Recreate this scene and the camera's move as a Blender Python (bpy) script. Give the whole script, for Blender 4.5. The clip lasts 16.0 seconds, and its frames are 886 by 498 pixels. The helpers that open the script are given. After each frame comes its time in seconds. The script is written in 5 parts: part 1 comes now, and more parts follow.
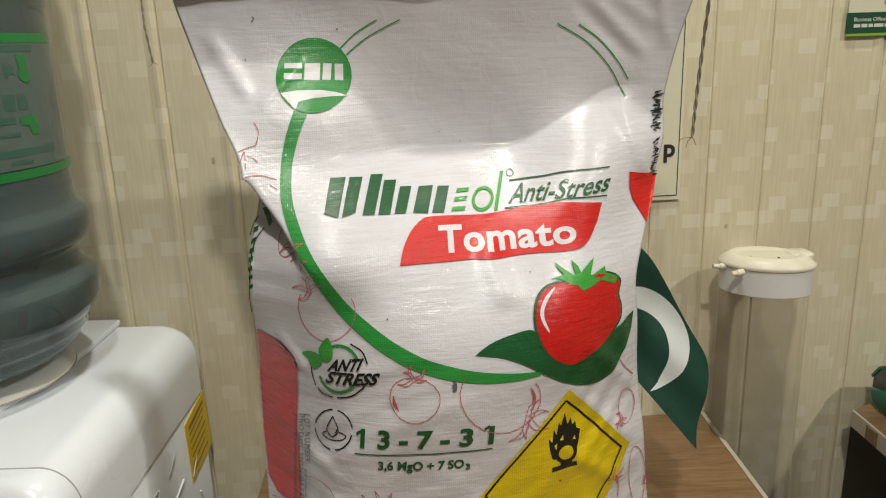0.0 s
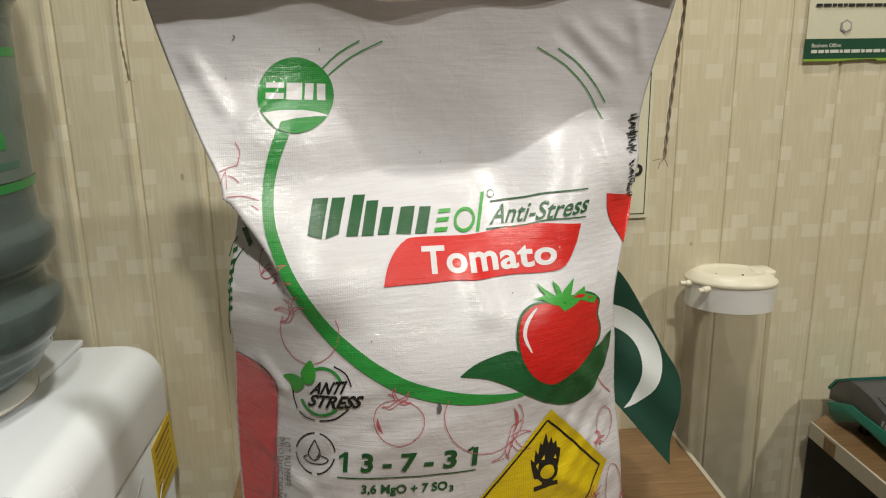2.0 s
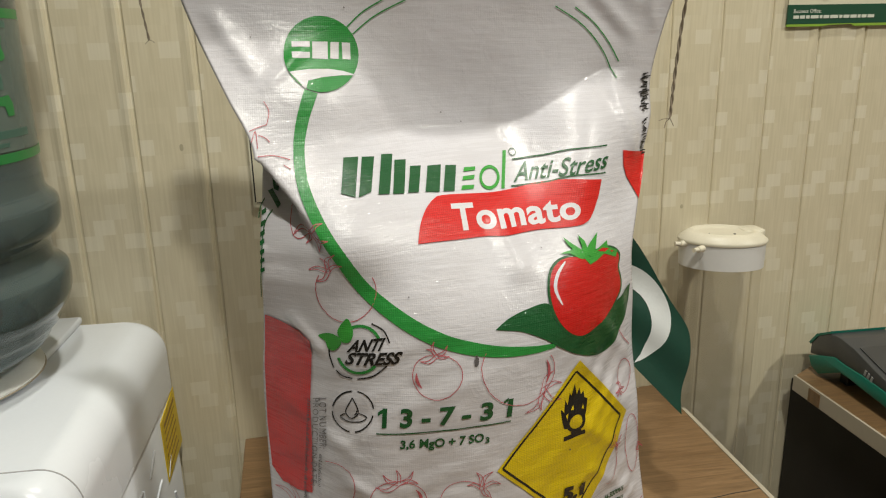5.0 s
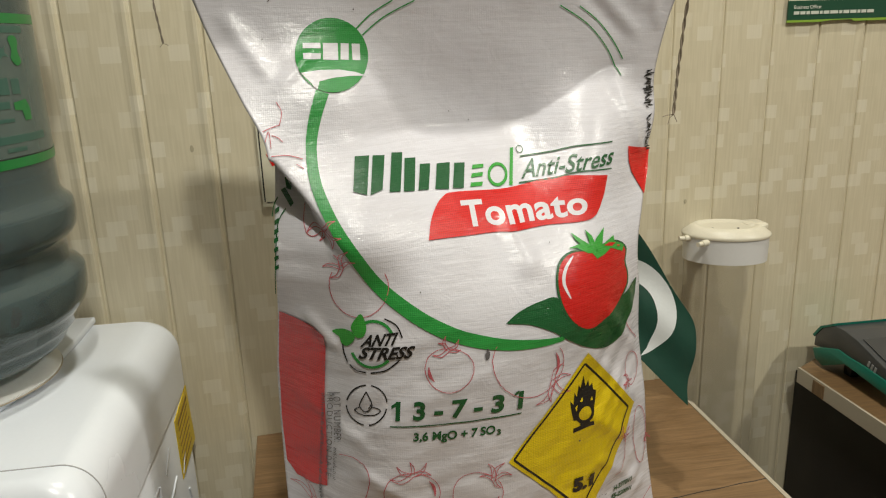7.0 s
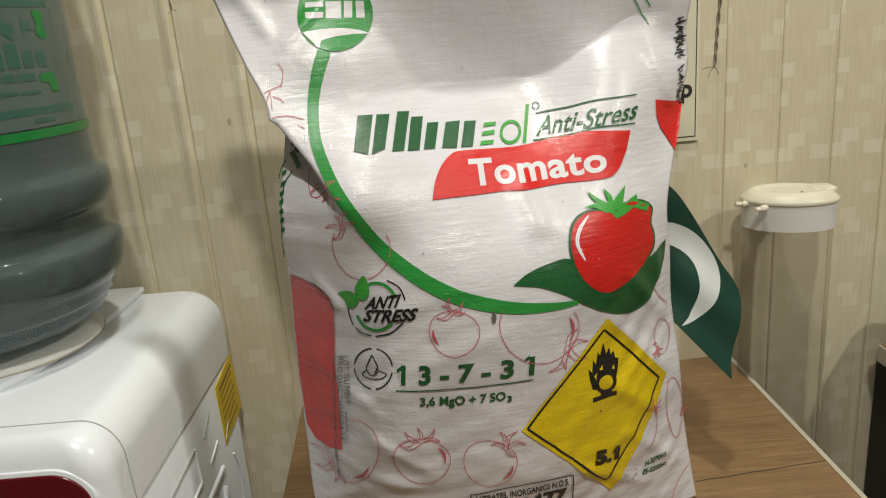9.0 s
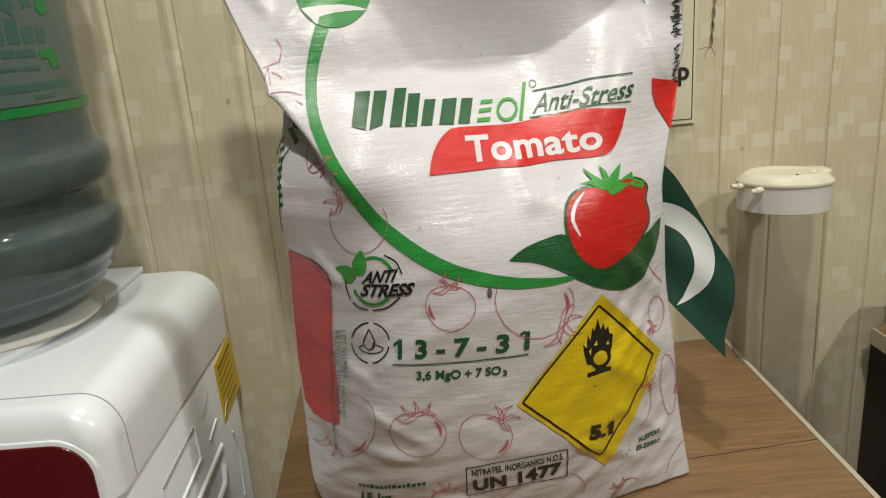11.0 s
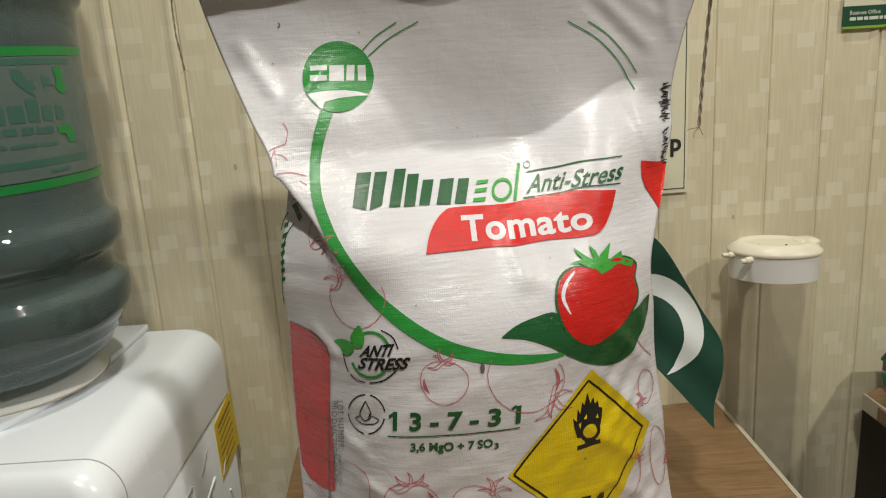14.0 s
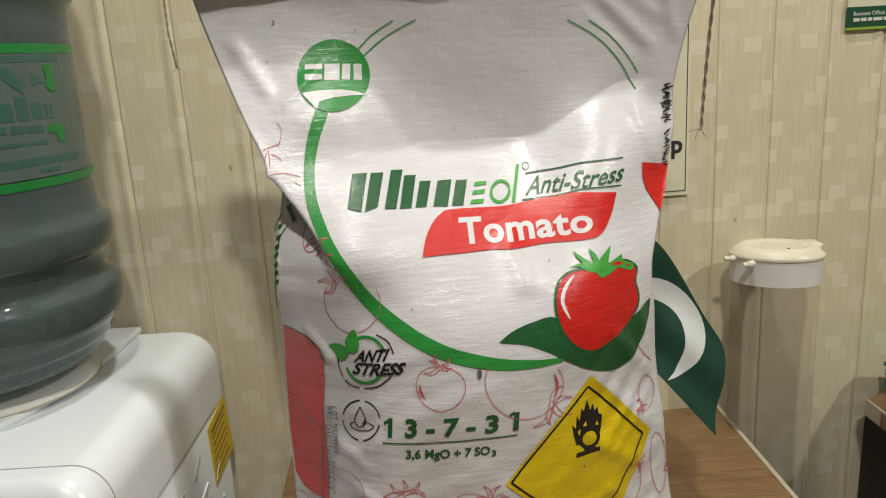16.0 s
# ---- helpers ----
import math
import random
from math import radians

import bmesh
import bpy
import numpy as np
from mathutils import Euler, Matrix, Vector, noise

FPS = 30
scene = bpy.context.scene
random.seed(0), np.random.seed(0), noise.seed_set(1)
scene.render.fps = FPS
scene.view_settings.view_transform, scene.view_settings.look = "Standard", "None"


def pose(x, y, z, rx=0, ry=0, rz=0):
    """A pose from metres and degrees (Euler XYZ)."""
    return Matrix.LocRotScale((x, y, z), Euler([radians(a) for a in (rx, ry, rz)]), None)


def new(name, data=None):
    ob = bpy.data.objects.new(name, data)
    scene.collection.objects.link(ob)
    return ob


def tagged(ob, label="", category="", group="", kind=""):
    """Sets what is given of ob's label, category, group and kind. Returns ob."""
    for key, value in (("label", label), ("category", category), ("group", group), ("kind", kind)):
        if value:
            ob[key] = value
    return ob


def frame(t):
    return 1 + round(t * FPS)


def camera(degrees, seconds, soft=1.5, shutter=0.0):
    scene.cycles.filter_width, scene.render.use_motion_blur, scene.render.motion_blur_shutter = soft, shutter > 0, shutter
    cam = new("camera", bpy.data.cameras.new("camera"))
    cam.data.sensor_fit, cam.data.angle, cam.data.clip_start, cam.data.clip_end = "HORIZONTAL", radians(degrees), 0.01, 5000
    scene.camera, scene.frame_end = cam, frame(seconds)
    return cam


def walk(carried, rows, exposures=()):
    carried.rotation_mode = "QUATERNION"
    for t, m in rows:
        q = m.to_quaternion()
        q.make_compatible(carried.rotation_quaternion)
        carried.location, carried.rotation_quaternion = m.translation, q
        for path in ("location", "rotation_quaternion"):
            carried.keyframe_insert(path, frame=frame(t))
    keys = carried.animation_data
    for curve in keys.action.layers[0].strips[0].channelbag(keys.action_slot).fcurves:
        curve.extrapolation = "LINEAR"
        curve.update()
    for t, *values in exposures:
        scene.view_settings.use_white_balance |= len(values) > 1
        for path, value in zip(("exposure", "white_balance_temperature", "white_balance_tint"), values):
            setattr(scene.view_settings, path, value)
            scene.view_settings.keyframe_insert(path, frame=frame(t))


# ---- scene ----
cam = camera(61.8, 16.0, soft=1.15)
METRES, EYE, TILT, LEAN, TURN = 0.368, 1.2524, 0.0, 0.0, 0.0
ROWS = [
    (0.0, 0.0, 0.0, 0.0, -0.51, -15.39, 1.84),
    (0.5, 0.0124, 0.0028, 0.0327, -0.36, -15.12, 1.9),
    (1.0, -0.0031, -0.0001, 0.0413, -0.87, -14.64, 1.41),
    (1.5, -0.0358, -0.0104, 0.0411, -1.79, -14.08, 1.36),
    (2.0, -0.0673, 0.0068, 0.0244, -4.07, -14.65, 0.87),
    (2.5, -0.124, -0.0075, 0.0013, -4.98, -15.1, 0.74),
    (3.0, -0.1663, -0.0277, -0.0066, -5.67, -15.32, 1.13),
    (5.5, -0.2717, -0.0044, -0.0331, -8.55, -15.81, 1.3),
    (6.0, -0.2862, -0.0113, -0.0245, -8.44, -15.79, 1.72),
    (6.5, -0.2718, -0.0099, -0.0201, -8.61, -15.86, 2.0),
    (7.0, -0.2773, -0.0369, -0.0288, -8.38, -15.84, 1.95),
    (7.5, -0.2894, -0.0494, -0.0376, -8.3, -16.2, 1.88),
    (8.0, -0.1815, -0.0344, 0.0032, -4.36, -16.09, 2.94),
    (8.5, -0.0801, -0.0442, -0.0351, 0.75, -15.3, 4.73),
    (9.0, -0.0768, -0.0205, -0.1077, -1.22, -16.51, 4.51),
    (9.5, -0.0863, -0.0452, -0.1273, -1.53, -17.19, 4.83),
    (12.0, -0.0599, -0.0459, -0.1393, -1.08, -17.14, 3.98),
    (12.5, -0.0551, -0.0614, -0.1097, -1.17, -16.85, 4.1),
    (13.0, -0.061, -0.0757, -0.0892, -0.92, -15.71, 4.35),
    (13.5, -0.0525, -0.0854, -0.0658, -0.81, -14.94, 4.09),
    (14.0, -0.051, -0.0871, -0.0354, -0.76, -14.24, 3.54),
    (14.5, -0.0613, -0.0838, -0.0406, -0.48, -14.28, 3.59),
    (15.0, -0.0607, -0.077, -0.0455, -0.58, -14.45, 3.53),
    (15.5, -0.0482, -0.074, -0.0277, -0.86, -14.13, 3.43),
    (16.0, -0.0457, -0.0522, -0.0423, -0.77, -14.1, 3.34),
]
walk(cam, [(t, pose(0, 0, EYE, TILT, LEAN, TURN) @ pose(METRES * x, METRES * y, METRES * z, 90 + pitch, roll, yaw)) for t, x, y, z, yaw, pitch, roll in ROWS])

# ---- light ----
world = bpy.data.worlds.new("world")
scene.world = world
world.use_nodes = True
world.node_tree.nodes["Background"].inputs[0].default_value = (0.9, 0.95, 1.0, 1)
world.node_tree.nodes["Background"].inputs[1].default_value = 0.01


def ceiling_lamp(x, y, z, size, watts, colour):
    data = bpy.data.lights.new("ceiling_lamp", "AREA")
    data.shape, data.size, data.energy, data.color = "DISK", size, watts, colour
    ob = new("ceiling_lamp", data)
    ob.matrix_world = pose(x, y, z)
    return ob


WARM = (1.0, 0.98, 0.87)
ceiling_lamp(0.07, -0.48, 2.57, 0.10, 18.5, WARM)
ceiling_lamp(0.17, 0.44, 2.57, 0.10, 11, WARM)
ceiling_lamp(1.60, -0.42, 2.57, 0.10, 25, WARM)


# ---- materials ----
class Nodes:
    """A short way to wire a Principled material."""

    def __init__(self, name, rough=0.5, metal=0.0, spec=0.5):
        self.m = bpy.data.materials.new(name)
        self.m.use_nodes = True
        self.t = self.m.node_tree
        self.b = self.t.nodes["Principled BSDF"]
        self.b.inputs["Roughness"].default_value = rough
        self.b.inputs["Metallic"].default_value = metal
        self.b.inputs["Specular IOR Level"].default_value = spec
        self.pos = self.add("ShaderNodeTexCoord").outputs["Object"]

    def add(self, kind, **inputs):
        n = self.t.nodes.new(kind)
        for k, v in inputs.items():
            self.put(n, k.replace("_", " "), v)
        return n

    def put(self, n, key, v):
        sock = n.inputs[int(key)] if key.isdigit() else n.inputs[key]
        if hasattr(v, "is_output"):
            self.t.links.new(v, sock)
        else:
            sock.default_value = v

    def stretch(self, sx, sy, sz, turn=(0, 0, 0)):
        n = self.add("ShaderNodeMapping", Vector=self.pos)
        n.inputs["Scale"].default_value = (sx, sy, sz)
        n.inputs["Rotation"].default_value = [radians(a) for a in turn]
        return n.outputs[0]

    def noise(self, scale, detail=3.0, vec=None, rough=0.5, distort=0.0):
        n = self.add("ShaderNodeTexNoise", Scale=scale, Detail=detail, Roughness=rough, Distortion=distort)
        self.t.links.new(vec or self.pos, n.inputs["Vector"])
        return n.outputs["Fac"]

    def maths(self, op, a, b=0.0, c=0.0):
        n = self.t.nodes.new("ShaderNodeMath")
        n.operation = op
        for i, v in enumerate((a, b, c)):
            self.put(n, str(i), v)
        return n.outputs[0]

    def ramp(self, fac, lo, hi, a=0.0, b=1.0):
        n = self.add("ShaderNodeMapRange")
        for k, v in (("Value", fac), ("From Min", lo), ("From Max", hi), ("To Min", a), ("To Max", b)):
            self.put(n, k, v)
        return n.outputs[0]

    def mix(self, fac, a, b, how="MIX"):
        n = self.t.nodes.new("ShaderNodeMix")
        n.data_type, n.blend_type = "RGBA", how
        for i, v in ((0, fac), (6, a), (7, b)):
            if hasattr(v, "is_output"):
                self.t.links.new(v, n.inputs[i])
            else:
                n.inputs[i].default_value = (*v, 1) if i else v
        return n.outputs[2]

    def bump(self, height, strength, distance, onto=None):
        n = self.add("ShaderNodeBump", Strength=strength, Distance=distance, Height=height)
        if onto is not None:
            self.t.links.new(onto, n.inputs["Normal"])
        self.t.links.new(n.outputs[0], self.b.inputs["Normal"])
        return n.outputs[0]

    def colour(self, v):
        self.put(self.b, "Base Color", v if hasattr(v, "is_output") else (*v, 1))
        return self


def plain(name, colour, rough=0.5, metal=0.0, vary=0.12, scale=40, bump=0.15, spec=0.5):
    """A paint or plastic with faint blotches, uneven gloss and a fine grain."""
    n = Nodes(name, rough, metal, spec)
    blotch = n.noise(scale / 6, 4)
    fine = n.noise(scale * 6, 2)
    dark = tuple(c * (1 - vary) for c in colour)
    n.colour(n.mix(n.ramp(n.maths("ADD", blotch, n.maths("MULTIPLY", fine, 0.3)), 0.45, 0.9), dark, colour))
    n.put(n.b, "Roughness", n.ramp(blotch, 0.3, 0.7, rough * 0.85, min(1, rough * 1.15)))
    if bump:
        n.bump(fine, bump, 0.0006)
    return n.m


def woven(name, colour, rough=0.25, grime=0.07, grid=0.5, relief=1.0, gloss=0.55):
    """Coated woven plastic: crossing tapes, lengthwise crinkles, a little grime."""
    n = Nodes(name, rough)
    xyz = n.add("ShaderNodeSeparateXYZ", Vector=n.pos)
    tapes_up = n.maths("POWER", n.maths("ABSOLUTE", n.maths("SINE", n.maths("MULTIPLY", xyz.outputs[0], 1900.0))), 0.4)
    tapes_across = n.maths("POWER", n.maths("ABSOLUTE", n.maths("SINE", n.maths("MULTIPLY", xyz.outputs[2], 1900.0))), 0.4)
    weave = n.maths("MULTIPLY", tapes_up, tapes_across)
    streak = n.noise(1.0, 3, n.stretch(26, 26, 520))
    crinkle = n.noise(48, 3, None, 0.5, 1.0)
    patch = n.noise(16, 3)
    first = n.bump(weave, 0.30 * relief, 0.00022)
    second = n.bump(streak, 0.38 * relief, 0.0006, first)
    third = n.bump(n.noise(420, 2), 0.12, 0.0005, second)
    pulled = n.noise(1.0, 3, n.stretch(38, 30, 210, (0, -28, 0)))
    fourth = n.bump(pulled, 0.30, 0.0016, third)
    last = n.bump(crinkle, 0.22, 0.0026, fourth)
    glint = n.add("ShaderNodeBump", Strength=0.8, Distance=0.0013, Height=n.noise(1.0, 2, n.stretch(150, 150, 430)))
    n.t.links.new(last, glint.inputs["Normal"])
    n.t.links.new(glint.outputs[0], n.b.inputs["Coat Normal"])
    n.b.inputs["Coat Weight"].default_value = gloss
    n.b.inputs["Coat Roughness"].default_value = 0.10
    n.b.inputs["Specular IOR Level"].default_value = 0.3
    dull = tuple(c * (1 - grime) * k for c, k in zip(colour, (1, 0.985, 0.97)))
    face = n.mix(n.ramp(n.maths("ADD", patch, n.maths("MULTIPLY", streak, 0.4)), 0.5, 0.95), dull, colour)
    # base colour goes darker along the grooves between the tapes
    thin = n.maths("MULTIPLY", n.ramp(weave, 0.62, 0.25), grid)
    n.colour(n.mix(thin, face, tuple(c * 0.35 for c in colour)))
    n.put(n.b, "Roughness", n.ramp(n.maths("ADD", streak, patch), 0.7, 1.3, rough - 0.08, rough + 0.14))
    return n.m


def wall_panel_material():
    """Printed PVC: cream ground with upright brush streaks and a scatter of paler blocks."""
    n = Nodes("printed_pvc", 0.42)
    xyz = n.add("ShaderNodeSeparateXYZ", Vector=n.pos)
    row = n.maths("FLOOR", n.maths("DIVIDE", xyz.outputs[2], 0.0178))
    shift = n.maths("MULTIPLY", n.maths("FRACT", n.maths("MULTIPLY", row, 0.37)), 0.0226)
    col = n.maths("FLOOR", n.maths("DIVIDE", n.maths("ADD", xyz.outputs[0], shift), 0.0226))
    cell = n.add("ShaderNodeCombineXYZ", X=col, Y=row)
    white = n.add("ShaderNodeTexWhiteNoise", Vector=cell.outputs[0]).outputs["Value"]
    every = n.maths("PINGPONG", n.maths("ADD", col, row), 1.0)
    pale = n.maths("MULTIPLY", n.ramp(white, 0.50, 0.95), every)
    dim = n.ramp(white, 0.30, 0.0)
    streak = n.noise(1.0, 4, n.stretch(330, 330, 14))
    fine = n.noise(1.0, 2, n.stretch(900, 900, 40))
    blot = n.noise(5, 3)
    ground = n.mix(n.ramp(streak, 0.32, 0.68), (0.60, 0.535, 0.385), (0.68, 0.615, 0.46))
    ground = n.mix(n.ramp(fine, 0.5, 0.8, 0.0, 0.4), ground, (0.59, 0.525, 0.38))
    ground = n.mix(n.maths("MULTIPLY", dim, 0.22), ground, (0.56, 0.505, 0.36))
    ground = n.mix(n.maths("MULTIPLY", pale, 0.45), ground, (0.80, 0.76, 0.64))
    n.colour(n.mix(n.ramp(blot, 0.35, 0.8, 0.0, 0.16), ground, (0.57, 0.515, 0.38)))
    n.put(n.b, "Roughness", n.ramp(streak, 0.3, 0.7, 0.36, 0.5))
    n.bump(streak, 0.08, 0.0006)
    return n.m


def wood_material(name="oak_laminate", turn=-7):
    n = Nodes(name, 0.38)
    grain = n.noise(1.0, 6, n.stretch(9, 130, 9, (0, 0, turn)), 0.62, 1.2)
    pores = n.noise(1.0, 3, n.stretch(60, 900, 60, (0, 0, turn)))
    broad = n.noise(7, 3)
    c = n.mix(n.ramp(grain, 0.3, 0.72), (0.135, 0.077, 0.034), (0.285, 0.174, 0.086))
    c = n.mix(n.ramp(pores, 0.5, 0.75, 0, 0.5), c, (0.10, 0.055, 0.03))
    knot = n.add("ShaderNodeTexVoronoi", Scale=6.0)
    n.t.links.new(n.pos, knot.inputs["Vector"])
    c = n.mix(n.ramp(knot.outputs["Distance"], 0.09, 0.02, 0, 0.6), c, (0.09, 0.045, 0.022))
    n.colour(n.mix(n.ramp(broad, 0.4, 0.8, 0, 0.3), c, (0.21, 0.128, 0.063)))
    n.put(n.b, "Roughness", n.ramp(grain, 0.3, 0.7, 0.32, 0.46))
    n.bump(pores, 0.12, 0.0004)
    return n.m


BAG_WHITE = woven("woven_white", (0.70, 0.69, 0.745), grid=0.06, relief=0.6, gloss=0.30)
BAG_GREEN = woven("print_green", (0.03, 0.30, 0.055), 0.32)
BAG_DARK = woven("print_dark_green", (0.012, 0.105, 0.03), 0.32)
BAG_LIME = woven("print_leaf_green", (0.05, 0.38, 0.05), 0.32)
BAG_RED = woven("print_red", (0.70, 0.020, 0.016), 0.28, gloss=0.3)
BAG_TOMATO = woven("print_tomato_red", (0.62, 0.012, 0.010), 0.28)
BAG_PINK = woven("print_thin_red", (0.58, 0.13, 0.16), 0.34)
BAG_YELLOW = woven("print_yellow", (0.80, 0.60, 0.008), 0.34)
BAG_BLACK = woven("print_black", (0.012, 0.011, 0.010), 0.36)
BAG_INK = woven("faded_ink", (0.13, 0.12, 0.125), 0.4)
BAG_PALE = woven("print_white", (0.73, 0.72, 0.765), grid=0.06, relief=0.6, gloss=0.30)
PVC = wall_panel_material()
WOOD = wood_material()
# wall and floor colours kept dark to hold down bounced light
PAINT = plain("wall_paint", (0.36, 0.33, 0.27), 0.7)
CEILING = plain("ceiling_paint", (0.75, 0.73, 0.68), 0.8)
FLOOR = plain("floor_tile", (0.22, 0.20, 0.175), 0.4)
EDGE = plain("edge_band", (0.47, 0.42, 0.335), 0.45)
APPLIANCE = plain("white_abs", (0.84, 0.88, 0.95), 0.25, vary=0.04, bump=0.05)
COLLAR = plain("worn_white_plastic", (0.82, 0.82, 0.80), 0.38, vary=0.14)
DARKRED = plain("dark_red_plastic", (0.11, 0.004, 0.008), 0.22, vary=0.2)
# the cover's seam, and the groove shade painted on the side
SEAM_AND_SHADE = plain("seam_and_shade_grey", (0.40, 0.40, 0.41), 0.6)
YELLOW = plain("yellow_sticker", (0.78, 0.56, 0.01), 0.45)
STICKER_INK = plain("sticker_ink", (0.30, 0.17, 0.01), 0.5)
LID = plain("cream_plastic", (0.76, 0.71, 0.58), 0.36, vary=0.18, scale=90)
BAND = plain("white_band_plastic", (0.74, 0.74, 0.74), 0.35, vary=0.06)
FLAG_GREEN = plain("flag_green", (0.008, 0.060, 0.038), 0.45, vary=0.2, scale=60)
FLAG_WHITE = plain("flag_white", (0.72, 0.75, 0.76), 0.45, vary=0.08, scale=60)
TEAL = plain("teal_plastic", (0.0, 0.17, 0.12), 0.35)
GREY = plain("grey_plastic", (0.055, 0.058, 0.062), 0.35)
BLACK = plain("black_plastic", (0.010, 0.010, 0.011), 0.4)
SILVER = plain("silver_print", (0.32, 0.33, 0.34), 0.4)
# near-black: the table's board joint, and the deep shade under the counter
JOINT_AND_SHADE = plain("joint_and_shade_dark", (0.016, 0.013, 0.011), 0.6)
PAPER = plain("poster_paper", (0.70, 0.67, 0.52), 0.55, vary=0.10)
SIGN_GREEN = plain("sign_green", (0.012, 0.075, 0.040), 0.4)
SIGN_LIME = plain("sign_lime", (0.26, 0.44, 0.05), 0.4)
SIGN_PALE = plain("sign_lettering", (0.66, 0.68, 0.60), 0.5)
PRINT_BLACK = plain("poster_black", (0.02, 0.02, 0.02), 0.5)
TWINE = plain("cotton_twine", (0.34, 0.285, 0.22), 0.8, vary=0.35, scale=300)
STAIN = plain("wall_stain", (0.46, 0.41, 0.29), 0.6)
DIRT = plain("brown_dirt", (0.42, 0.36, 0.27), 0.7)
HEM = woven("hem_cream", (0.80, 0.76, 0.68), 0.4, grid=0.15)


def clear_material(name, tint, rough, ior, share):
    """A see-through plastic: glass mixed with a thin haze of its own colour."""
    n = Nodes(name, rough)
    n.b.inputs["Transmission Weight"].default_value = share
    n.b.inputs["IOR"].default_value = ior
    haze = n.noise(18, 4)
    n.colour(n.mix(n.ramp(haze, 0.3, 0.8), tuple(c * 0.9 for c in tint), tint))
    n.put(n.b, "Roughness", n.ramp(haze, 0.3, 0.75, rough * 0.7, rough * 1.6))
    return n.m


BOTTLE = clear_material("tinted_bottle", (0.185, 0.255, 0.262), 0.025, 1.40, 0.68)
TUBE = clear_material("hazy_acrylic", (0.93, 0.91, 0.86), 0.06, 1.012, 0.93)
FILM = clear_material("label_film", (0.20, 0.27, 0.25), 0.12, 1.40, 0.5)
FILM_GREEN = plain("label_green", (0.012, 0.21, 0.045), 0.3)
FILM_DARK = plain("label_dark", (0.045, 0.125, 0.10), 0.3)
GLASS = plain("dark_screen", (0.045, 0.047, 0.05), 0.12, vary=0.05, bump=0)


# ---- building helpers ----
def at(ob):
    """Where a thing's or part's own axes stand."""
    return ob.location + (at(ob.parent) if ob.parent else Vector())


def thing(name, place, label, category, group="", kind=""):
    ob = new(name)
    ob.location, ob.empty_display_size = place, 0.05
    return tagged(ob, label, category, group, kind)


def part(name, bm, material, parent=None, label="", smooth=True, crisp=True):
    """Links a bmesh, given in world metres, as one mesh under a thing or a part."""
    mesh = bpy.data.meshes.new(name)
    if parent:
        bmesh.ops.translate(bm, vec=-at(parent), verts=bm.verts)
    bm.to_mesh(mesh)
    bm.free()
    mesh.materials.append(material)
    for p in mesh.polygons:
        p.use_smooth = smooth
    if smooth and crisp:
        mesh.set_sharp_from_angle(angle=radians(48))
    ob = new(name, mesh)
    ob.parent = parent
    if label:
        tagged(ob, label)
    return ob


def box(lo, hi, bevel=0.0, segments=2):
    bm = bmesh.new()
    bmesh.ops.create_cube(bm, size=1)
    for v in bm.verts:
        v.co = Vector([l + (h - l) * (c + 0.5) for l, h, c in zip(lo, hi, v.co)])
    if bevel:
        bmesh.ops.bevel(bm, geom=bm.edges[:], offset=bevel, segments=segments, profile=0.5, affect="EDGES")
    return bm


def prism(outline, lo, hi, axis="z", bevel=0.0, segments=2):
    """A closed outline pushed from lo to hi along an axis: z (x, y), y (x, z) or x (y, z)."""
    def put(p, h):
        return {"z": (p[0], p[1], h), "y": (p[0], h, p[1]), "x": (h, p[0], p[1])}[axis]
    bm = bmesh.new()
    a = [bm.verts.new(put(p, lo)) for p in outline]
    b = [bm.verts.new(put(p, hi)) for p in outline]
    n = len(a)
    bm.faces.new(a), bm.faces.new(b[::-1])
    for i in range(n):
        bm.faces.new((a[i], b[i], b[(i + 1) % n], a[(i + 1) % n]))
    bmesh.ops.recalc_face_normals(bm, faces=bm.faces[:])
    if bevel:
        bmesh.ops.bevel(bm, geom=bm.edges[:], offset=bevel, segments=segments, profile=0.5, affect="EDGES")
    return bm


def lathe(profile, centre, steps=64, start=0.0, stop=360.0):
    """Turns (radius, height) pairs about an upright axis."""
    bm = bmesh.new()
    full = stop - start >= 360
    rings = []
    for i in range(steps + (0 if full else 1)):
        a = radians(start + (stop - start) * i / steps)
        rings.append([bm.verts.new((centre[0] + r * math.cos(a), centre[1] + r * math.sin(a), h)) for r, h in profile])
    for i in range(len(rings) - (0 if full else 1)):
        p, q = rings[i], rings[(i + 1) % len(rings)]
        for j in range(len(profile) - 1):
            if profile[j][0] == profile[j + 1][0] == 0:
                continue
            bm.faces.new((p[j], q[j], q[j + 1], p[j + 1]))
    bmesh.ops.remove_doubles(bm, verts=bm.verts[:], dist=1e-6)
    bmesh.ops.recalc_face_normals(bm, faces=bm.faces[:])
    return bm


def tube(points, radius, sides=8):
    """A round cord along points; radius may be a function of the way along."""
    bm = bmesh.new()
    pts = [Vector(p) for p in points]
    rings = []
    for i, p in enumerate(pts):
        d = (pts[min(i + 1, len(pts) - 1)] - pts[max(i - 1, 0)]).normalized()
        side = d.cross(Vector((0, 1, 0.01))).normalized()
        up = side.cross(d)
        r = radius(i / (len(pts) - 1)) if callable(radius) else radius
        rings.append([bm.verts.new(p + r * (math.cos(2 * math.pi * k / sides) * side + math.sin(2 * math.pi * k / sides) * up)) for k in range(sides)])
    for a, b in zip(rings, rings[1:]):
        for k in range(sides):
            bm.faces.new((a[k], a[(k + 1) % sides], b[(k + 1) % sides], b[k]))
    bm.faces.new(rings[0][::-1]), bm.faces.new(rings[-1])
    bmesh.ops.recalc_face_normals(bm, faces=bm.faces[:])
    return bm


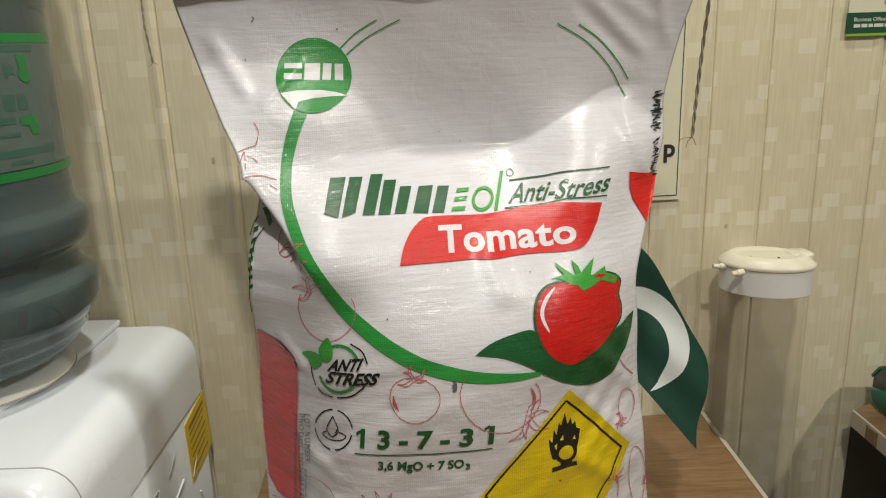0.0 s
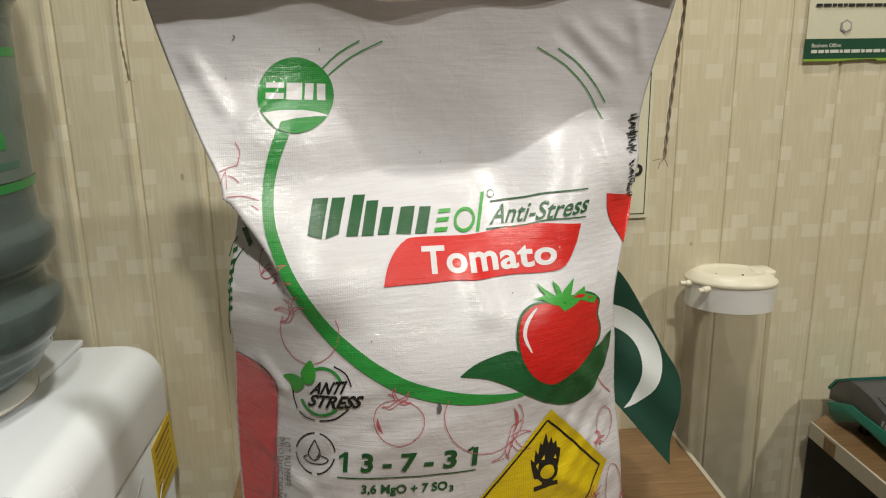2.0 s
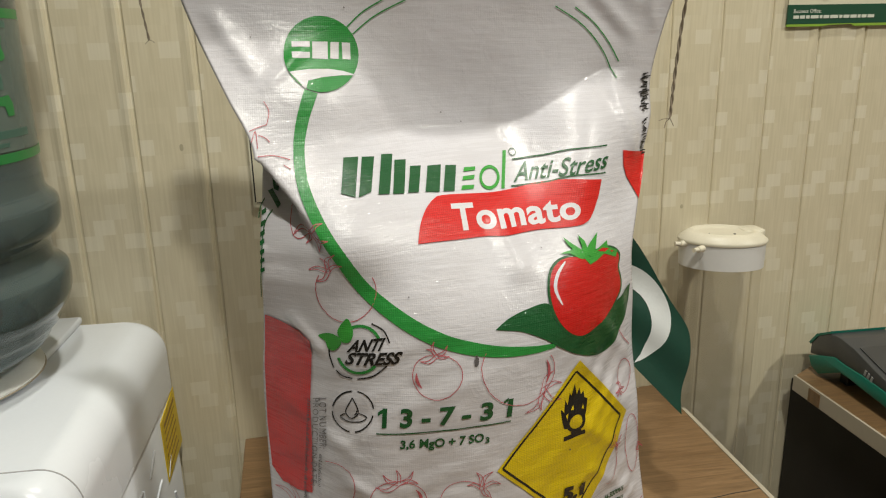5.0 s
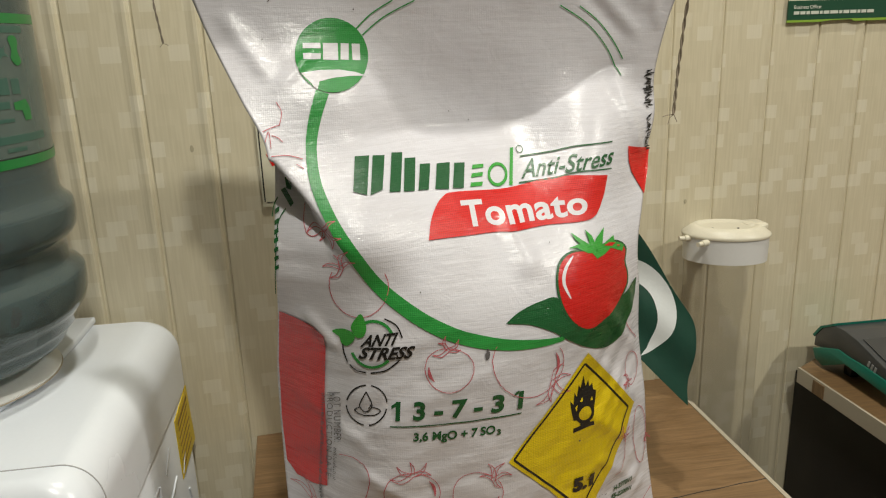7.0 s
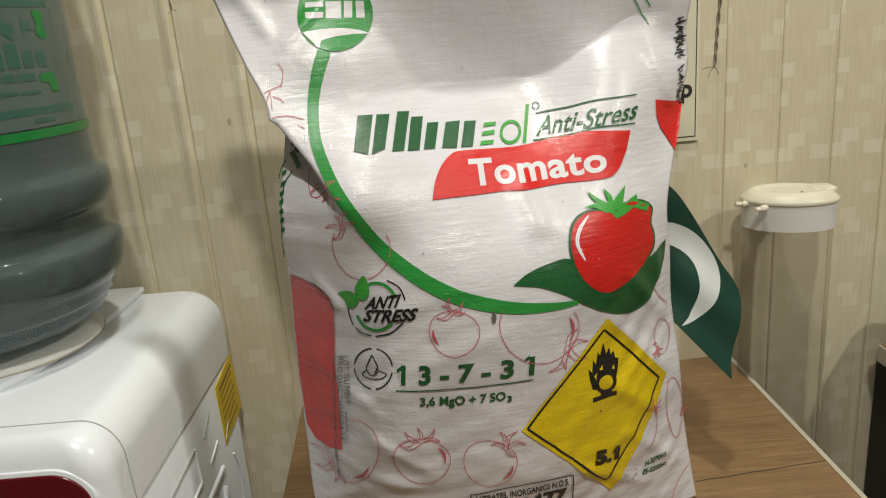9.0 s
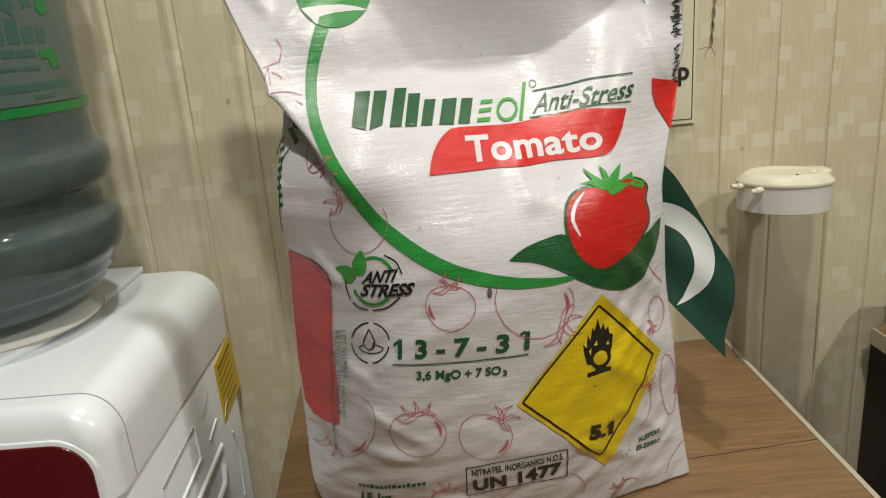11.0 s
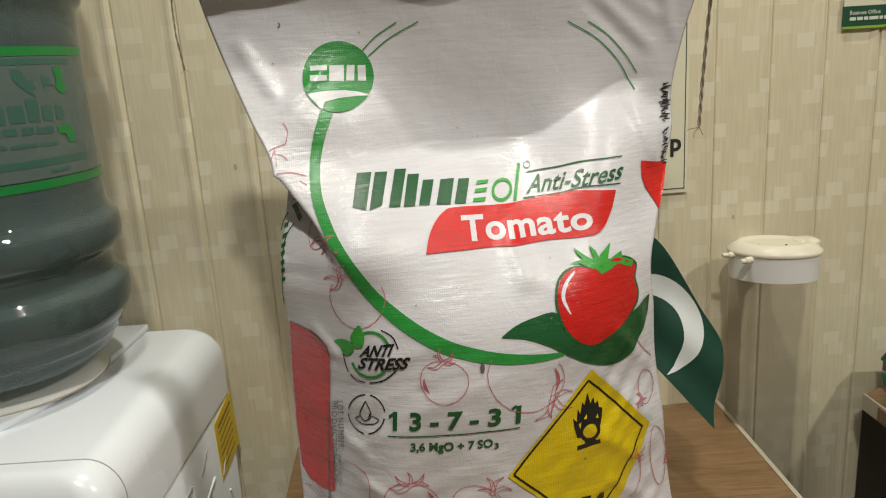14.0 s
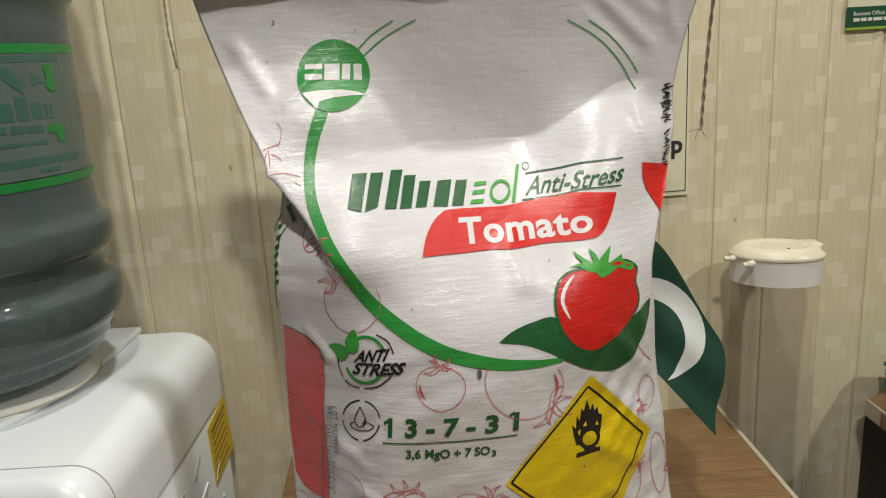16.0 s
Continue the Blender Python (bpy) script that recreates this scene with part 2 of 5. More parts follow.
def join(*several):
    bm = bmesh.new()
    for b in several:
        m = bpy.data.meshes.new("joint")
        b.to_mesh(m)
        bm.from_mesh(m)
        bpy.data.meshes.remove(m)
        b.free()
    return bm


def arc(cx, cz, rx, rz, a0, a1, n=24):
    return [(cx + rx * math.cos(radians(a0 + (a1 - a0) * i / n)), cz + rz * math.sin(radians(a0 + (a1 - a0) * i / n))) for i in range(n + 1)]


def rounded(x0, y0, x1, y1, r, n=6):
    return (arc(x1 - r, y1 - r, r, r, 0, 90, n) + arc(x0 + r, y1 - r, r, r, 90, 180, n)
            + arc(x0 + r, y0 + r, r, r, 180, 270, n) + arc(x1 - r, y0 + r, r, r, 270, 360, n))


def letters(text, bold=0.0, shear=0.0, spacing=1.0):
    """Flat lettering as a bmesh in x, y; one unit high."""
    data = bpy.data.curves.new("letters", "FONT")
    data.body, data.offset, data.shear, data.space_character, data.resolution_u = text, bold, shear, spacing, 5
    ob = new("letters", data)
    bpy.context.view_layer.update()
    mesh = bpy.data.meshes.new_from_object(ob.evaluated_get(bpy.context.evaluated_depsgraph_get()))
    bpy.data.objects.remove(ob)
    bpy.data.curves.remove(data)
    bm = bmesh.new()
    bm.from_mesh(mesh)
    bpy.data.meshes.remove(mesh)
    return bm


def area(*outlines):
    bm = bmesh.new()
    for pts in outlines:
        f = bm.faces.new([bm.verts.new((x, z, 0)) for x, z in pts])
        bmesh.ops.triangulate(bm, faces=[f])
    return bm


def curve(pts, n=8, closed=False):
    """A smooth line through the points."""
    p = [Vector(q) for q in pts]
    m = len(p)
    out = []
    for i in range(m if closed else m - 1):
        a, b, c, d = (p[(i + k) % m] if closed else p[min(max(i + k, 0), m - 1)] for k in (-1, 0, 1, 2))
        for k in range(n):
            t = k / n
            out.append(0.5 * (2 * b + (c - a) * t + (2 * a - 5 * b + 4 * c - d) * t * t + (3 * b - a - 3 * c + d) * t**3))
    if not closed:
        out.append(p[-1])
    return out


# ---- the room ----
WALL_Y, WALL_SLOPE = 0.9022, 0.0818
WALL_TURN = math.atan(WALL_SLOPE)


def wall_y(x):
    return WALL_Y + WALL_SLOPE * x


def on_wall(bm):
    """Takes a bmesh built along x, with y counted from the wall's face, to the wall."""
    bmesh.ops.transform(bm, matrix=Matrix.Translation((0, WALL_Y, 0)) @ Matrix.Rotation(WALL_TURN, 4, "Z"), verts=bm.verts)
    return bm


def room():
    part("floor", box((-1.9, -2.7, -0.05), (2.4, 1.20, 0)), FLOOR)
    tagged(bpy.data.objects["floor"], "unseen grey-brown floor closing the room, darkened to cut bounced light", "floor", kind="structure")
    tagged(part("ceiling", box((-1.9, -2.7, 2.6), (2.4, 1.20, 2.66)), CEILING), "plain white ceiling", "ceiling", kind="structure")
    # unseen walls added to close the room; their dark colour limits the fill
    for name, lo, hi in (("wall_west", (-1.96, -2.7, 0), (-1.9, 1.20, 2.6)), ("wall_east", (2.4, -2.7, 0), (2.46, 1.20, 2.6)), ("wall_south", (-1.96, -2.76, 0), (2.46, -2.7, 2.6))):
        tagged(part(name, box(lo, hi), PAINT), "unseen plain wall closing the room, darkened to cut bounced light", "wall", kind="structure")
    north = tagged(new("wall_north"), "cream wall of ribbed PVC panels printed with pale blocks", "wall", kind="structure")
    north.location = (0, WALL_Y, 0)
    north.rotation_euler = (0, 0, WALL_TURN)
    core = bpy.data.meshes.new("backing")
    bm = box((-1.95, 0.012, 0), (2.45, 0.07, 2.6))
    bm.to_mesh(core)
    bm.free()
    core.materials.append(PAINT)
    new("backing", core).parent = north
    # one strip: flat face, a raised bead and a dark joint beside it
    step = 0.0729
    profile = [(0.0, 0.011), (0.0, 0.001), (0.001, 0.0), (step - 0.0175, 0.0), (step - 0.0140, -0.0006), (step - 0.0100, -0.0017), (step - 0.0065, -0.0020), (step - 0.0042, -0.0010), (step - 0.0030, 0.0012), (step - 0.0022, 0.0019), (step - 0.0002, 0.0019), (step - 0.0001, 0.011)]
    bm = prism(profile, 0.0, 2.6)
    strip = bpy.data.meshes.new("panel")
    bm.to_mesh(strip)
    bm.free()
    strip.materials.append(PVC)
    for k in range(-20, 39):
        ob = new("panel", strip)
        ob.parent = north
        ob.location = (-0.3885 + step * (k - 1), 0, 0)
    for x, z, w, h in ((-0.2705, 1.1290, 0.0022, 0.0042), (0.6190, 0.8920, 0.0022, 0.0022), (0.3700, 1.0140, 0.0022, 0.0030), (-0.2560, 1.1010, 0.0012, 0.0018)):
        bm = prism(arc(x, z, w, h, 0, 345, 11), -0.0004, 0.002, "y")
        blot = bpy.data.meshes.new("wall_mark")
        bm.to_mesh(blot)
        bm.free()
        blot.materials.append(STAIN)
        new("wall_mark", blot).parent = north


room()


# ---- the sack ----
# height, left edge, right edge, and how deep the front lies at six even steps between them
FRONT = [
    (0.752, -0.163, 0.200, 0.610, 0.572, 0.564, 0.573, 0.592, 0.620),
    (0.790, -0.170, 0.194, 0.604, 0.556, 0.547, 0.557, 0.582, 0.621),
    (0.840, -0.172, 0.187, 0.613, 0.545, 0.532, 0.542, 0.571, 0.622),
    (0.900, -0.172, 0.181, 0.618, 0.540, 0.526, 0.537, 0.564, 0.618),
    (0.960, -0.170, 0.174, 0.615, 0.545, 0.525, 0.534, 0.564, 0.622),
    (1.010, -0.164, 0.172, 0.602, 0.546, 0.530, 0.537, 0.562, 0.621),
    (1.050, -0.160, 0.170, 0.582, 0.549, 0.544, 0.553, 0.571, 0.623),
]
FRONT_TOP = [
    (1.090, -0.158, 0.182, 0.565, 0.544, 0.567, 0.584, 0.599, 0.643),
    (1.130, -0.157, 0.194, 0.569, 0.571, 0.604, 0.623, 0.617, 0.667),
    (1.165, -0.158, 0.204, 0.582, 0.600, 0.639, 0.650, 0.637, 0.675),
    (1.200, -0.175, 0.205, 0.600, 0.606, 0.650, 0.660, 0.656, 0.682),
    (1.250, -0.199, 0.215, 0.630, 0.628, 0.643, 0.654, 0.664, 0.680),
    (1.285, -0.211, 0.224, 0.637, 0.632, 0.635, 0.647, 0.661, 0.673),
    (1.315, -0.218, 0.229, 0.636, 0.624, 0.624, 0.636, 0.653, 0.665),
]
ROWS_OF_BAG = np.array(FRONT + FRONT_TOP)
HEIGHTS = ROWS_OF_BAG[:, 0]


def spline(xs, ys, x):
    """A smooth curve through rows ys at xs (Catmull-Rom)."""
    x = min(max(x, xs[0]), xs[-1])
    i = min(max(int(np.searchsorted(xs, x)) - 1, 0), len(xs) - 2)
    h = xs[i + 1] - xs[i]
    t = (x - xs[i]) / h

    def slope(j):
        a, b = max(j - 1, 0), min(j + 1, len(xs) - 1)
        return (ys[b] - ys[a]) / (xs[b] - xs[a])
    return ((2 * t**3 - 3 * t**2 + 1) * ys[i] + (t**3 - 2 * t**2 + t) * h * slope(i)
            + (3 * t**2 - 2 * t**3) * ys[i + 1] + (t**3 - t**2) * h * slope(i + 1))


STEPS = np.linspace(0, 1, 6)
# the fold where the flat upper corner hangs over the fuller side: height, place
FOLD = np.array([(1.045, -0.075), (1.068, -0.090), (1.083, -0.099), (1.097, -0.110), (1.119, -0.126), (1.138, -0.141), (1.152, -0.152), (1.165, -0.175), (1.20, -0.25)])


def smooth(a, b, v):
    t = min(max((v - a) / (b - a), 0), 1)
    return t * t * (3 - 2 * t)


def ridge(x, z, x0, z0, x1, z1, wide, high):
    """A crease from one point of the front to another: a soft ridge that fades at its ends."""
    dx, dz = x1 - x0, z1 - z0
    t = ((x - x0) * dx + (z - z0) * dz) / (dx * dx + dz * dz)
    if t < -0.1 or t > 1.1:
        return 0.0
    d = ((x - x0) * dz - (z - z0) * dx) / math.hypot(dx, dz)
    return high * math.exp(-(d / wide) ** 2) * smooth(-0.1, 0.25, t) * smooth(1.1, 0.75, t)


# creases: from, to, half width, height
CREASES = [
    (0.118, 1.287, 0.176, 1.233, 0.006, -0.002), (0.130, 1.290, 0.188, 1.236, 0.006, 0.0022), (0.150, 1.292, 0.196, 1.262, 0.006, 0.0016), (0.190, 1.300, 0.205, 1.245, 0.006, 0.003), (0.160, 1.205, 0.185, 1.130, 0.008, 0.004),
    (0.150, 1.030, 0.170, 0.930, 0.006, 0.003), (0.100, 0.980, 0.165, 0.900, 0.0065, 0.003), (0.090, 0.930, 0.160, 0.860, 0.0065, 0.003),
    (0.120, 1.010, 0.165, 0.950, 0.0065, 0.0025), (-0.140, 1.030, -0.112, 0.998, 0.006, 0.005), (-0.160, 0.800, -0.120, 0.830, 0.005, 0.003),
    (-0.060, 0.800, 0.000, 0.790, 0.005, 0.002), (-0.110, 0.900, -0.050, 0.860, 0.006, 0.002), (0.034, 1.100, 0.052, 1.050, 0.011, 0.005),
    (-0.190, 1.270, -0.150, 1.215, 0.007, 0.003), (-0.150, 1.205, -0.105, 1.245, 0.005, 0.002), (0.060, 0.850, 0.150, 0.790, 0.0065, 0.003),
    (0.110, 0.870, 0.180, 0.800, 0.006, 0.0022), (-0.150, 0.950, -0.090, 0.915, 0.0065, 0.0025), (-0.145, 0.860, -0.060, 0.845, 0.0065, 0.0025),
]


def dent(x, z):
    """The caved-in band above the name: a sharp valley that climbs to the right."""
    foot = 1.166 + 0.047 * smooth(0.055, 0.17, x)
    window = smooth(-0.105, -0.045, x) * smooth(0.20, 0.15, x)
    return 0.011 * math.exp(-abs(z - foot) / (0.030 if z > foot else 0.021)) * window


def bag_front(x, z):
    row = spline(HEIGHTS, ROWS_OF_BAG, z)
    s = min(max((x - row[1]) / (row[2] - row[1]), 0), 1)
    y = spline(STEPS, row[3:], s)
    gap = float(np.interp(z, FOLD[:, 0], FOLD[:, 1])) - x
    if z < 1.19:
        y += (0.010 + 0.055 * smooth(1.075, 1.145, z)) * smooth(1.055, 1.08, z) * smooth(-0.001, 0.011 + 0.02 * smooth(1.10, 1.06, z), gap)
    y += dent(x, z)
    for c in CREASES:
        y -= ridge(x, z, *c)
    n = noise.noise(Vector((x * 14, z * 22, 3.1))) * 0.0018 + noise.noise(Vector((x * 45 + z * 30, z * 34, 8.0))) * 0.0004
    low = smooth(1.0, 0.8, z)
    n += low * noise.noise(Vector((x * 26 - z * 60, z * 22 + x * 30, 1.0))) * 0.0018
    # pulled wrinkles: steep on the fuller lower right, flat on the lower left
    u, w = 0.70 * x + 0.71 * z, 0.71 * x - 0.70 * z
    pull = smooth(0.02, 0.11, x) * smooth(1.03, 0.97, z)
    n += pull * (0.0020 * noise.noise(Vector((w * 76, u * 10, 5.0))) + 0.0005 * noise.noise(Vector((w * 130, u * 20, 9.0))))
    u, w = 0.95 * x + 0.30 * z, 0.95 * z - 0.30 * x
    pull = smooth(0.06, -0.05, x) * smooth(1.05, 0.98, z)
    n += pull * (0.0019 * noise.noise(Vector((w * 62, u * 11, 2.0))) + 0.0004 * noise.noise(Vector((w * 120, u * 22, 4.0))))
    return y + n * smooth(0.0, 0.06, s) * smooth(1.0, 0.94, s)


def bag_edges(z):
    row = spline(HEIGHTS, ROWS_OF_BAG, z)
    return row[1], row[2]


def sack_body(parent):
    """The filled sack: front sheet, rounded sides and back in one closed skin."""
    bm = bmesh.new()
    across, up = 160, 240
    rings = []
    for j in range(up + 1):
        z = 0.752 + (1.315 - 0.752) * j / up
        l, r = bag_edges(z)
        thick = 0.145 * smooth(1.30, 1.05, z) + 0.012
        ring = []
        for i in range(across + 1):
            s = i / across
            x = l + (r - l) * s
            ring.append(bm.verts.new((x, bag_front(x, z), z)))
        yl, yr = ring[0].co.y, ring[-1].co.y
        back = 40
        for i in range(1, back):
            s = 1 - i / back
            x = l + (r - l) * s
            bulge = max(0.0, 1 - abs(2 * s - 1) ** 3.2) ** 0.5
            ring.append(bm.verts.new((x, yl + (yr - yl) * s + thick * 0.55 * bulge, z)))
        rings.append(ring)
    n = len(rings[0])
    for a, b in zip(rings, rings[1:]):
        for i in range(n):
            bm.faces.new((a[i], a[(i + 1) % n], b[(i + 1) % n], b[i]))
    bm.faces.new(rings[0][::-1])
    bmesh.ops.recalc_face_normals(bm, faces=bm.faces[:])
    return part("sack_body", bm, BAG_WHITE, parent, crisp=False)


bag = thing("fertilizer_sack", (0.01, 0.62, 0.75), "white woven plastic fertilizer sack with green and red print", "sack")
sack_body(bag)


def sack_hem(parent):
    """The stitched top: a strip folded over towards the front."""
    bm = bmesh.new()
    n = 90
    rows = []
    for i in range(n + 1):
        s = i / n
        x = -0.2215 + (0.232 + 0.2215) * s
        y = bag_front(min(max(x, -0.2175), 0.2285), 1.314)
        drop = 0.004 * math.sin(s * 9) + 0.003 * math.sin(s * 23 + 1) - 0.006 * smooth(0.16, 0.0, s)
        lip = 0.0035 + 0.0015 * math.sin(s * 13 + 2) + 0.009 * smooth(0.42, 0.05, s)
        prof = [(0.006, 1.318), (-0.004, 1.312 + drop * 0.5), (-lip, 1.309 + drop), (-lip - 0.002, 1.313 + drop), (-0.006, 1.324), (0.004, 1.338), (0.010, 1.352), (0.013, 1.352), (0.012, 1.330)]
        rows.append([bm.verts.new((x, y + a, b)) for a, b in prof])
    m = len(rows[0])
    for a, b in zip(rows, rows[1:]):
        for k in range(m):
            bm.faces.new((a[k], a[(k + 1) % m], b[(k + 1) % m], b[k]))
    bm.faces.new(rows[0]), bm.faces.new(rows[-1][::-1])
    bmesh.ops.recalc_face_normals(bm, faces=bm.faces[:])
    return part("hem", bm, HEM, parent, "folded cream hem of the sack's mouth", crisp=False)


sack_hem(bag)


def twine(points, name, parent, radius=0.0013):
    """Two strands wound round each other, frayed at the end."""
    pts = [Vector(p) for p in points]
    fine = []
    for i in range(len(pts) - 1):
        for k in range(14):
            fine.append(pts[i].lerp(pts[i + 1], k / 14))
    fine.append(pts[-1])
    strands = []
    for phase in (0, math.pi):
        line = [p + Vector((math.cos(i * 0.75 + phase), math.sin(i * 0.75 + phase), 0)) * radius * 0.75 for i, p in enumerate(fine)]
        strands.append(tube(line, radius * 0.8, 6))
    end = fine[-1]
    for dx, dz in ((-0.006, -0.010), (0.004, -0.008), (-0.012, -0.002)) if radius > 0.001 else ((-0.003, -0.003), (0.004, -0.002)):
        strands.append(tube([end, end + Vector((dx * 0.6, 0.001, dz * 0.4)), end + Vector((dx, -0.001, dz))], radius * 0.35, 5))
    return part(name, join(*strands), TWINE, parent, "loose end of brown seam twine")


twine([(0.236, 0.675, 1.338), (0.2485, 0.70, 1.30), (0.2505, 0.718, 1.25), (0.249, 0.724, 1.20), (0.2475, 0.726, 1.158)], "twine", bag)
twine([(-0.224, 0.640, 1.335), (-0.2385, 0.641, 1.318), (-0.2400, 0.640, 1.300), (-0.2395, 0.638, 1.275), (-0.2360, 0.637, 1.246)], "twine", bag, 0.00065)


# ---- table ----
def table():
    t = thing("table", (0.05, 0.5, 0), "brown wood laminate table with a pale edge band", "table")
    back = [(-0.2335, wall_y(-0.2335) - 0.001), (0.3545, wall_y(0.3545) - 0.001)]
    slope_r = -0.010
    front_y = -0.02
    r_x = back[1][0] + (front_y - back[1][1]) * slope_r
    l_x = -0.2335 + (front_y - back[0][1]) * -0.06
    w = 0.0055
    top = [back[0], (l_x, front_y), (r_x - w, front_y), (back[1][0] - w, back[1][1])]
    part("tabletop", prism(top, 0.722, 0.75, bevel=0.0008), WOOD, t, smooth=False)
    part("edge_band", prism([(back[1][0] - w, back[1][1]), (r_x - w, front_y), (r_x, front_y), (back[1][0], back[1][1])], 0.721, 0.7506), EDGE, t, "pale plastic edge band", smooth=False)
    crack = [(0.2089 + 0.1425 * k / 9, 0.6467 + 0.0179 * k / 9 + 0.0006 * math.sin(k * 2.1), 0.7500) for k in range(10)]
    part("board_joint", tube(crack, 0.0006, 6), JOINT_AND_SHADE, t, "thin dark joint between boards")
    side = prism([(-0.229, wall_y(-0.229) - 0.003), (-0.2265, wall_y(-0.2265) - 0.02), (l_x + 0.02, front_y + 0.02), (l_x + 0.003, front_y + 0.02)], 0.0, 0.722)
    part("side_panel", side, WOOD, t, smooth=False)
    side = prism([(0.343, wall_y(0.343) - 0.003), (0.325, wall_y(0.325) - 0.003), (r_x - 0.03, front_y + 0.02), (r_x - 0.012, front_y + 0.02)], 0.0, 0.722)
    part("side_panel", side, WOOD, t, smooth=False)


table()


# ---- water dispenser ----
def shell(x0, y0, x1, y1, r, low, turn, high, side, front, back):
    """A cover that stands straight from low to turn and rounds off to high, each side with its own radius."""
    bm = bmesh.new()
    rings = []
    for k in range(-1, 11):
        a = radians(90 * max(k, 0) / 10)
        i, z = (1 - math.cos(a), turn + (high - turn) * math.sin(a)) if k >= 0 else (0, low)
        rings.append([bm.verts.new((x, y, z)) for x, y in rounded(x0 + side * i, y0 + front * i, x1 - side * i, y1 - back * i, r, 8)])
    n = len(rings[0])
    for a, b in zip(rings, rings[1:]):
        for q in range(n):
            bm.faces.new((a[q], a[(q + 1) % n], b[(q + 1) % n], b[q]))
    bm.faces.new(rings[-1]), bm.faces.new(rings[0][::-1])
    bmesh.ops.recalc_face_normals(bm, faces=bm.faces[:])
    return bm


def dispenser():
    d = thing("water_dispenser", (-0.486, 0.66, 0), "white plastic floor-standing water dispenser with dark red front", "water dispenser")
    part("lower_body", prism(rounded(-0.669, 0.509, -0.3075, 0.860, 0.020), 0.0, 0.8465, bevel=0.0015), APPLIANCE, d)
    part("top_cover", shell(-0.670, 0.502, -0.306, 0.862, 0.022, 0.8485, 0.894, 0.9335, 0.032, 0.018, 0.014), APPLIANCE, d)
    # the seam where the front cover meets the top, over the shoulder and down the side
    seam = [(-0.640, 0.530, 0.9336), (-0.41, 0.533, 0.9336)]
    for k in range(13):
        a = radians(90 * k / 12)
        seam.append((-0.306 - 0.032 * (1 - math.sin(a)) + 0.0001, 0.533 + 0.006 * math.sin(a), 0.894 + 0.0396 * math.cos(a)))
    seam.append((-0.3059, 0.541, 0.8486))
    part("cover_seam", tube(seam, 0.0007, 6), SEAM_AND_SHADE, d, "thin grey seam")
    # raised seat for the bottle, with a collar
    seat = [(-0.399, 0.858), (-0.3985, 0.83), (-0.399, 0.77), (-0.402, 0.705), (-0.4115, 0.655), (-0.427, 0.612), (-0.45, 0.573), (-0.485, 0.548), (-0.54, 0.540), (-0.60, 0.55), (-0.62, 0.60), (-0.625, 0.858)]
    part("bottle_seat", prism([tuple(p) for p in curve_2d(seat)], 0.9330, 0.9410, bevel=0.0022), APPLIANCE, d)
    c = (-0.488, 0.700)
    part("collar", lathe([(0.040, 0.9405), (0.098, 0.9405), (0.0985, 0.9440), (0.096, 0.9460), (0.088, 0.9490), (0.072, 0.953), (0.050, 0.954), (0.040, 0.954)], c, 72), COLLAR, d, "worn white collar")
    part("dirt_line", lathe([(0.0980, 0.9409), (0.0994, 0.9409), (0.0992, 0.9416), (0.0982, 0.9419)], c, 72), DIRT, d, "thin brown dirt line")
    # red front panel set in a pale rim
    red = rounded(-0.645, 0.55, -0.320, 0.9055, 0.030, 8)
    part("front_panel", prism(red, 0.4995, 0.5085, "y", bevel=0.0012), DARKRED, d, "dark red glossy front panel")
    rim = rounded(-0.649, 0.546, -0.316, 0.9095, 0.033, 8)
    part("panel_rim", prism(rim, 0.5015, 0.5085, "y", bevel=0.0012), APPLIANCE, d)
    # side: framed recess and grip; grey cords paint in the grooves' shade
    x = -0.3075
    def rail(pts, r, name="side_rib", m=APPLIANCE):
        part(name, tube([(x + 0.0005, a, b) for a, b in pts], r, 8), m, d)
    rail([(0.683, 0.811), (0.583, 0.805)], 0.0011, "painted_groove_shade", SEAM_AND_SHADE)
    rail([(0.684, 0.811), (0.686, 0.770), (0.620, 0.764)], 0.0016)
    rail([(0.583, 0.805), (0.586, 0.762)], 0.0010)
    rail([(0.756, 0.744), (0.640, 0.736)], 0.0030, "grip")
    rail([(0.750, 0.722), (0.742, 0.700), (0.650, 0.690)], 0.0042, "grip")
    rail([(0.754, 0.780), (0.722, 0.771)], 0.0014)
    rail([(0.800, 0.783), (0.782, 0.766)], 0.0014)
    rail([(0.800, 0.735), (0.815, 0.700), (0.806, 0.64)], 0.0014)
    rail([(0.742, 0.823), (0.715, 0.806)], 0.0009, "painted_groove_shade", SEAM_AND_SHADE)
    sticker = [(0.849, 0.8465), (0.777, 0.8360), (0.780, 0.7600), (0.860, 0.7680)]
    sticker_part = part("sticker", prism(sticker, x + 0.0002, x + 0.0012, "x"), YELLOW, d, "yellow warning sticker with fine print", smooth=False)
    for k in range(7):
        z = 0.837 - 0.0095 * k
        y1 = 0.842 - 0.003 * (k % 3)
        part("print_bar", prism([(0.787, z - 0.008), (y1, z), (y1, z - (0.0045 if k == 0 else 0.0022)), (0.787, z - 0.008 - (0.0045 if k == 0 else 0.0022))], x + 0.0011, x + 0.0016, "x"), STICKER_INK, sticker_part, smooth=False)
    return d


def curve_2d(pts, n=5):
    """Rounds off an open run of points by averaging its corners."""
    out = []
    for a, b in zip(pts, pts[1:]):
        for k in range(n):
            out.append(Vector(a).lerp(Vector(b), k / n))
    out.append(Vector(pts[-1]))
    for _ in range(4):
        out = [out[0]] + [(out[i - 1] + out[i] * 2 + out[i + 1]) / 4 for i in range(1, len(out) - 1)] + [out[-1]]
    return out


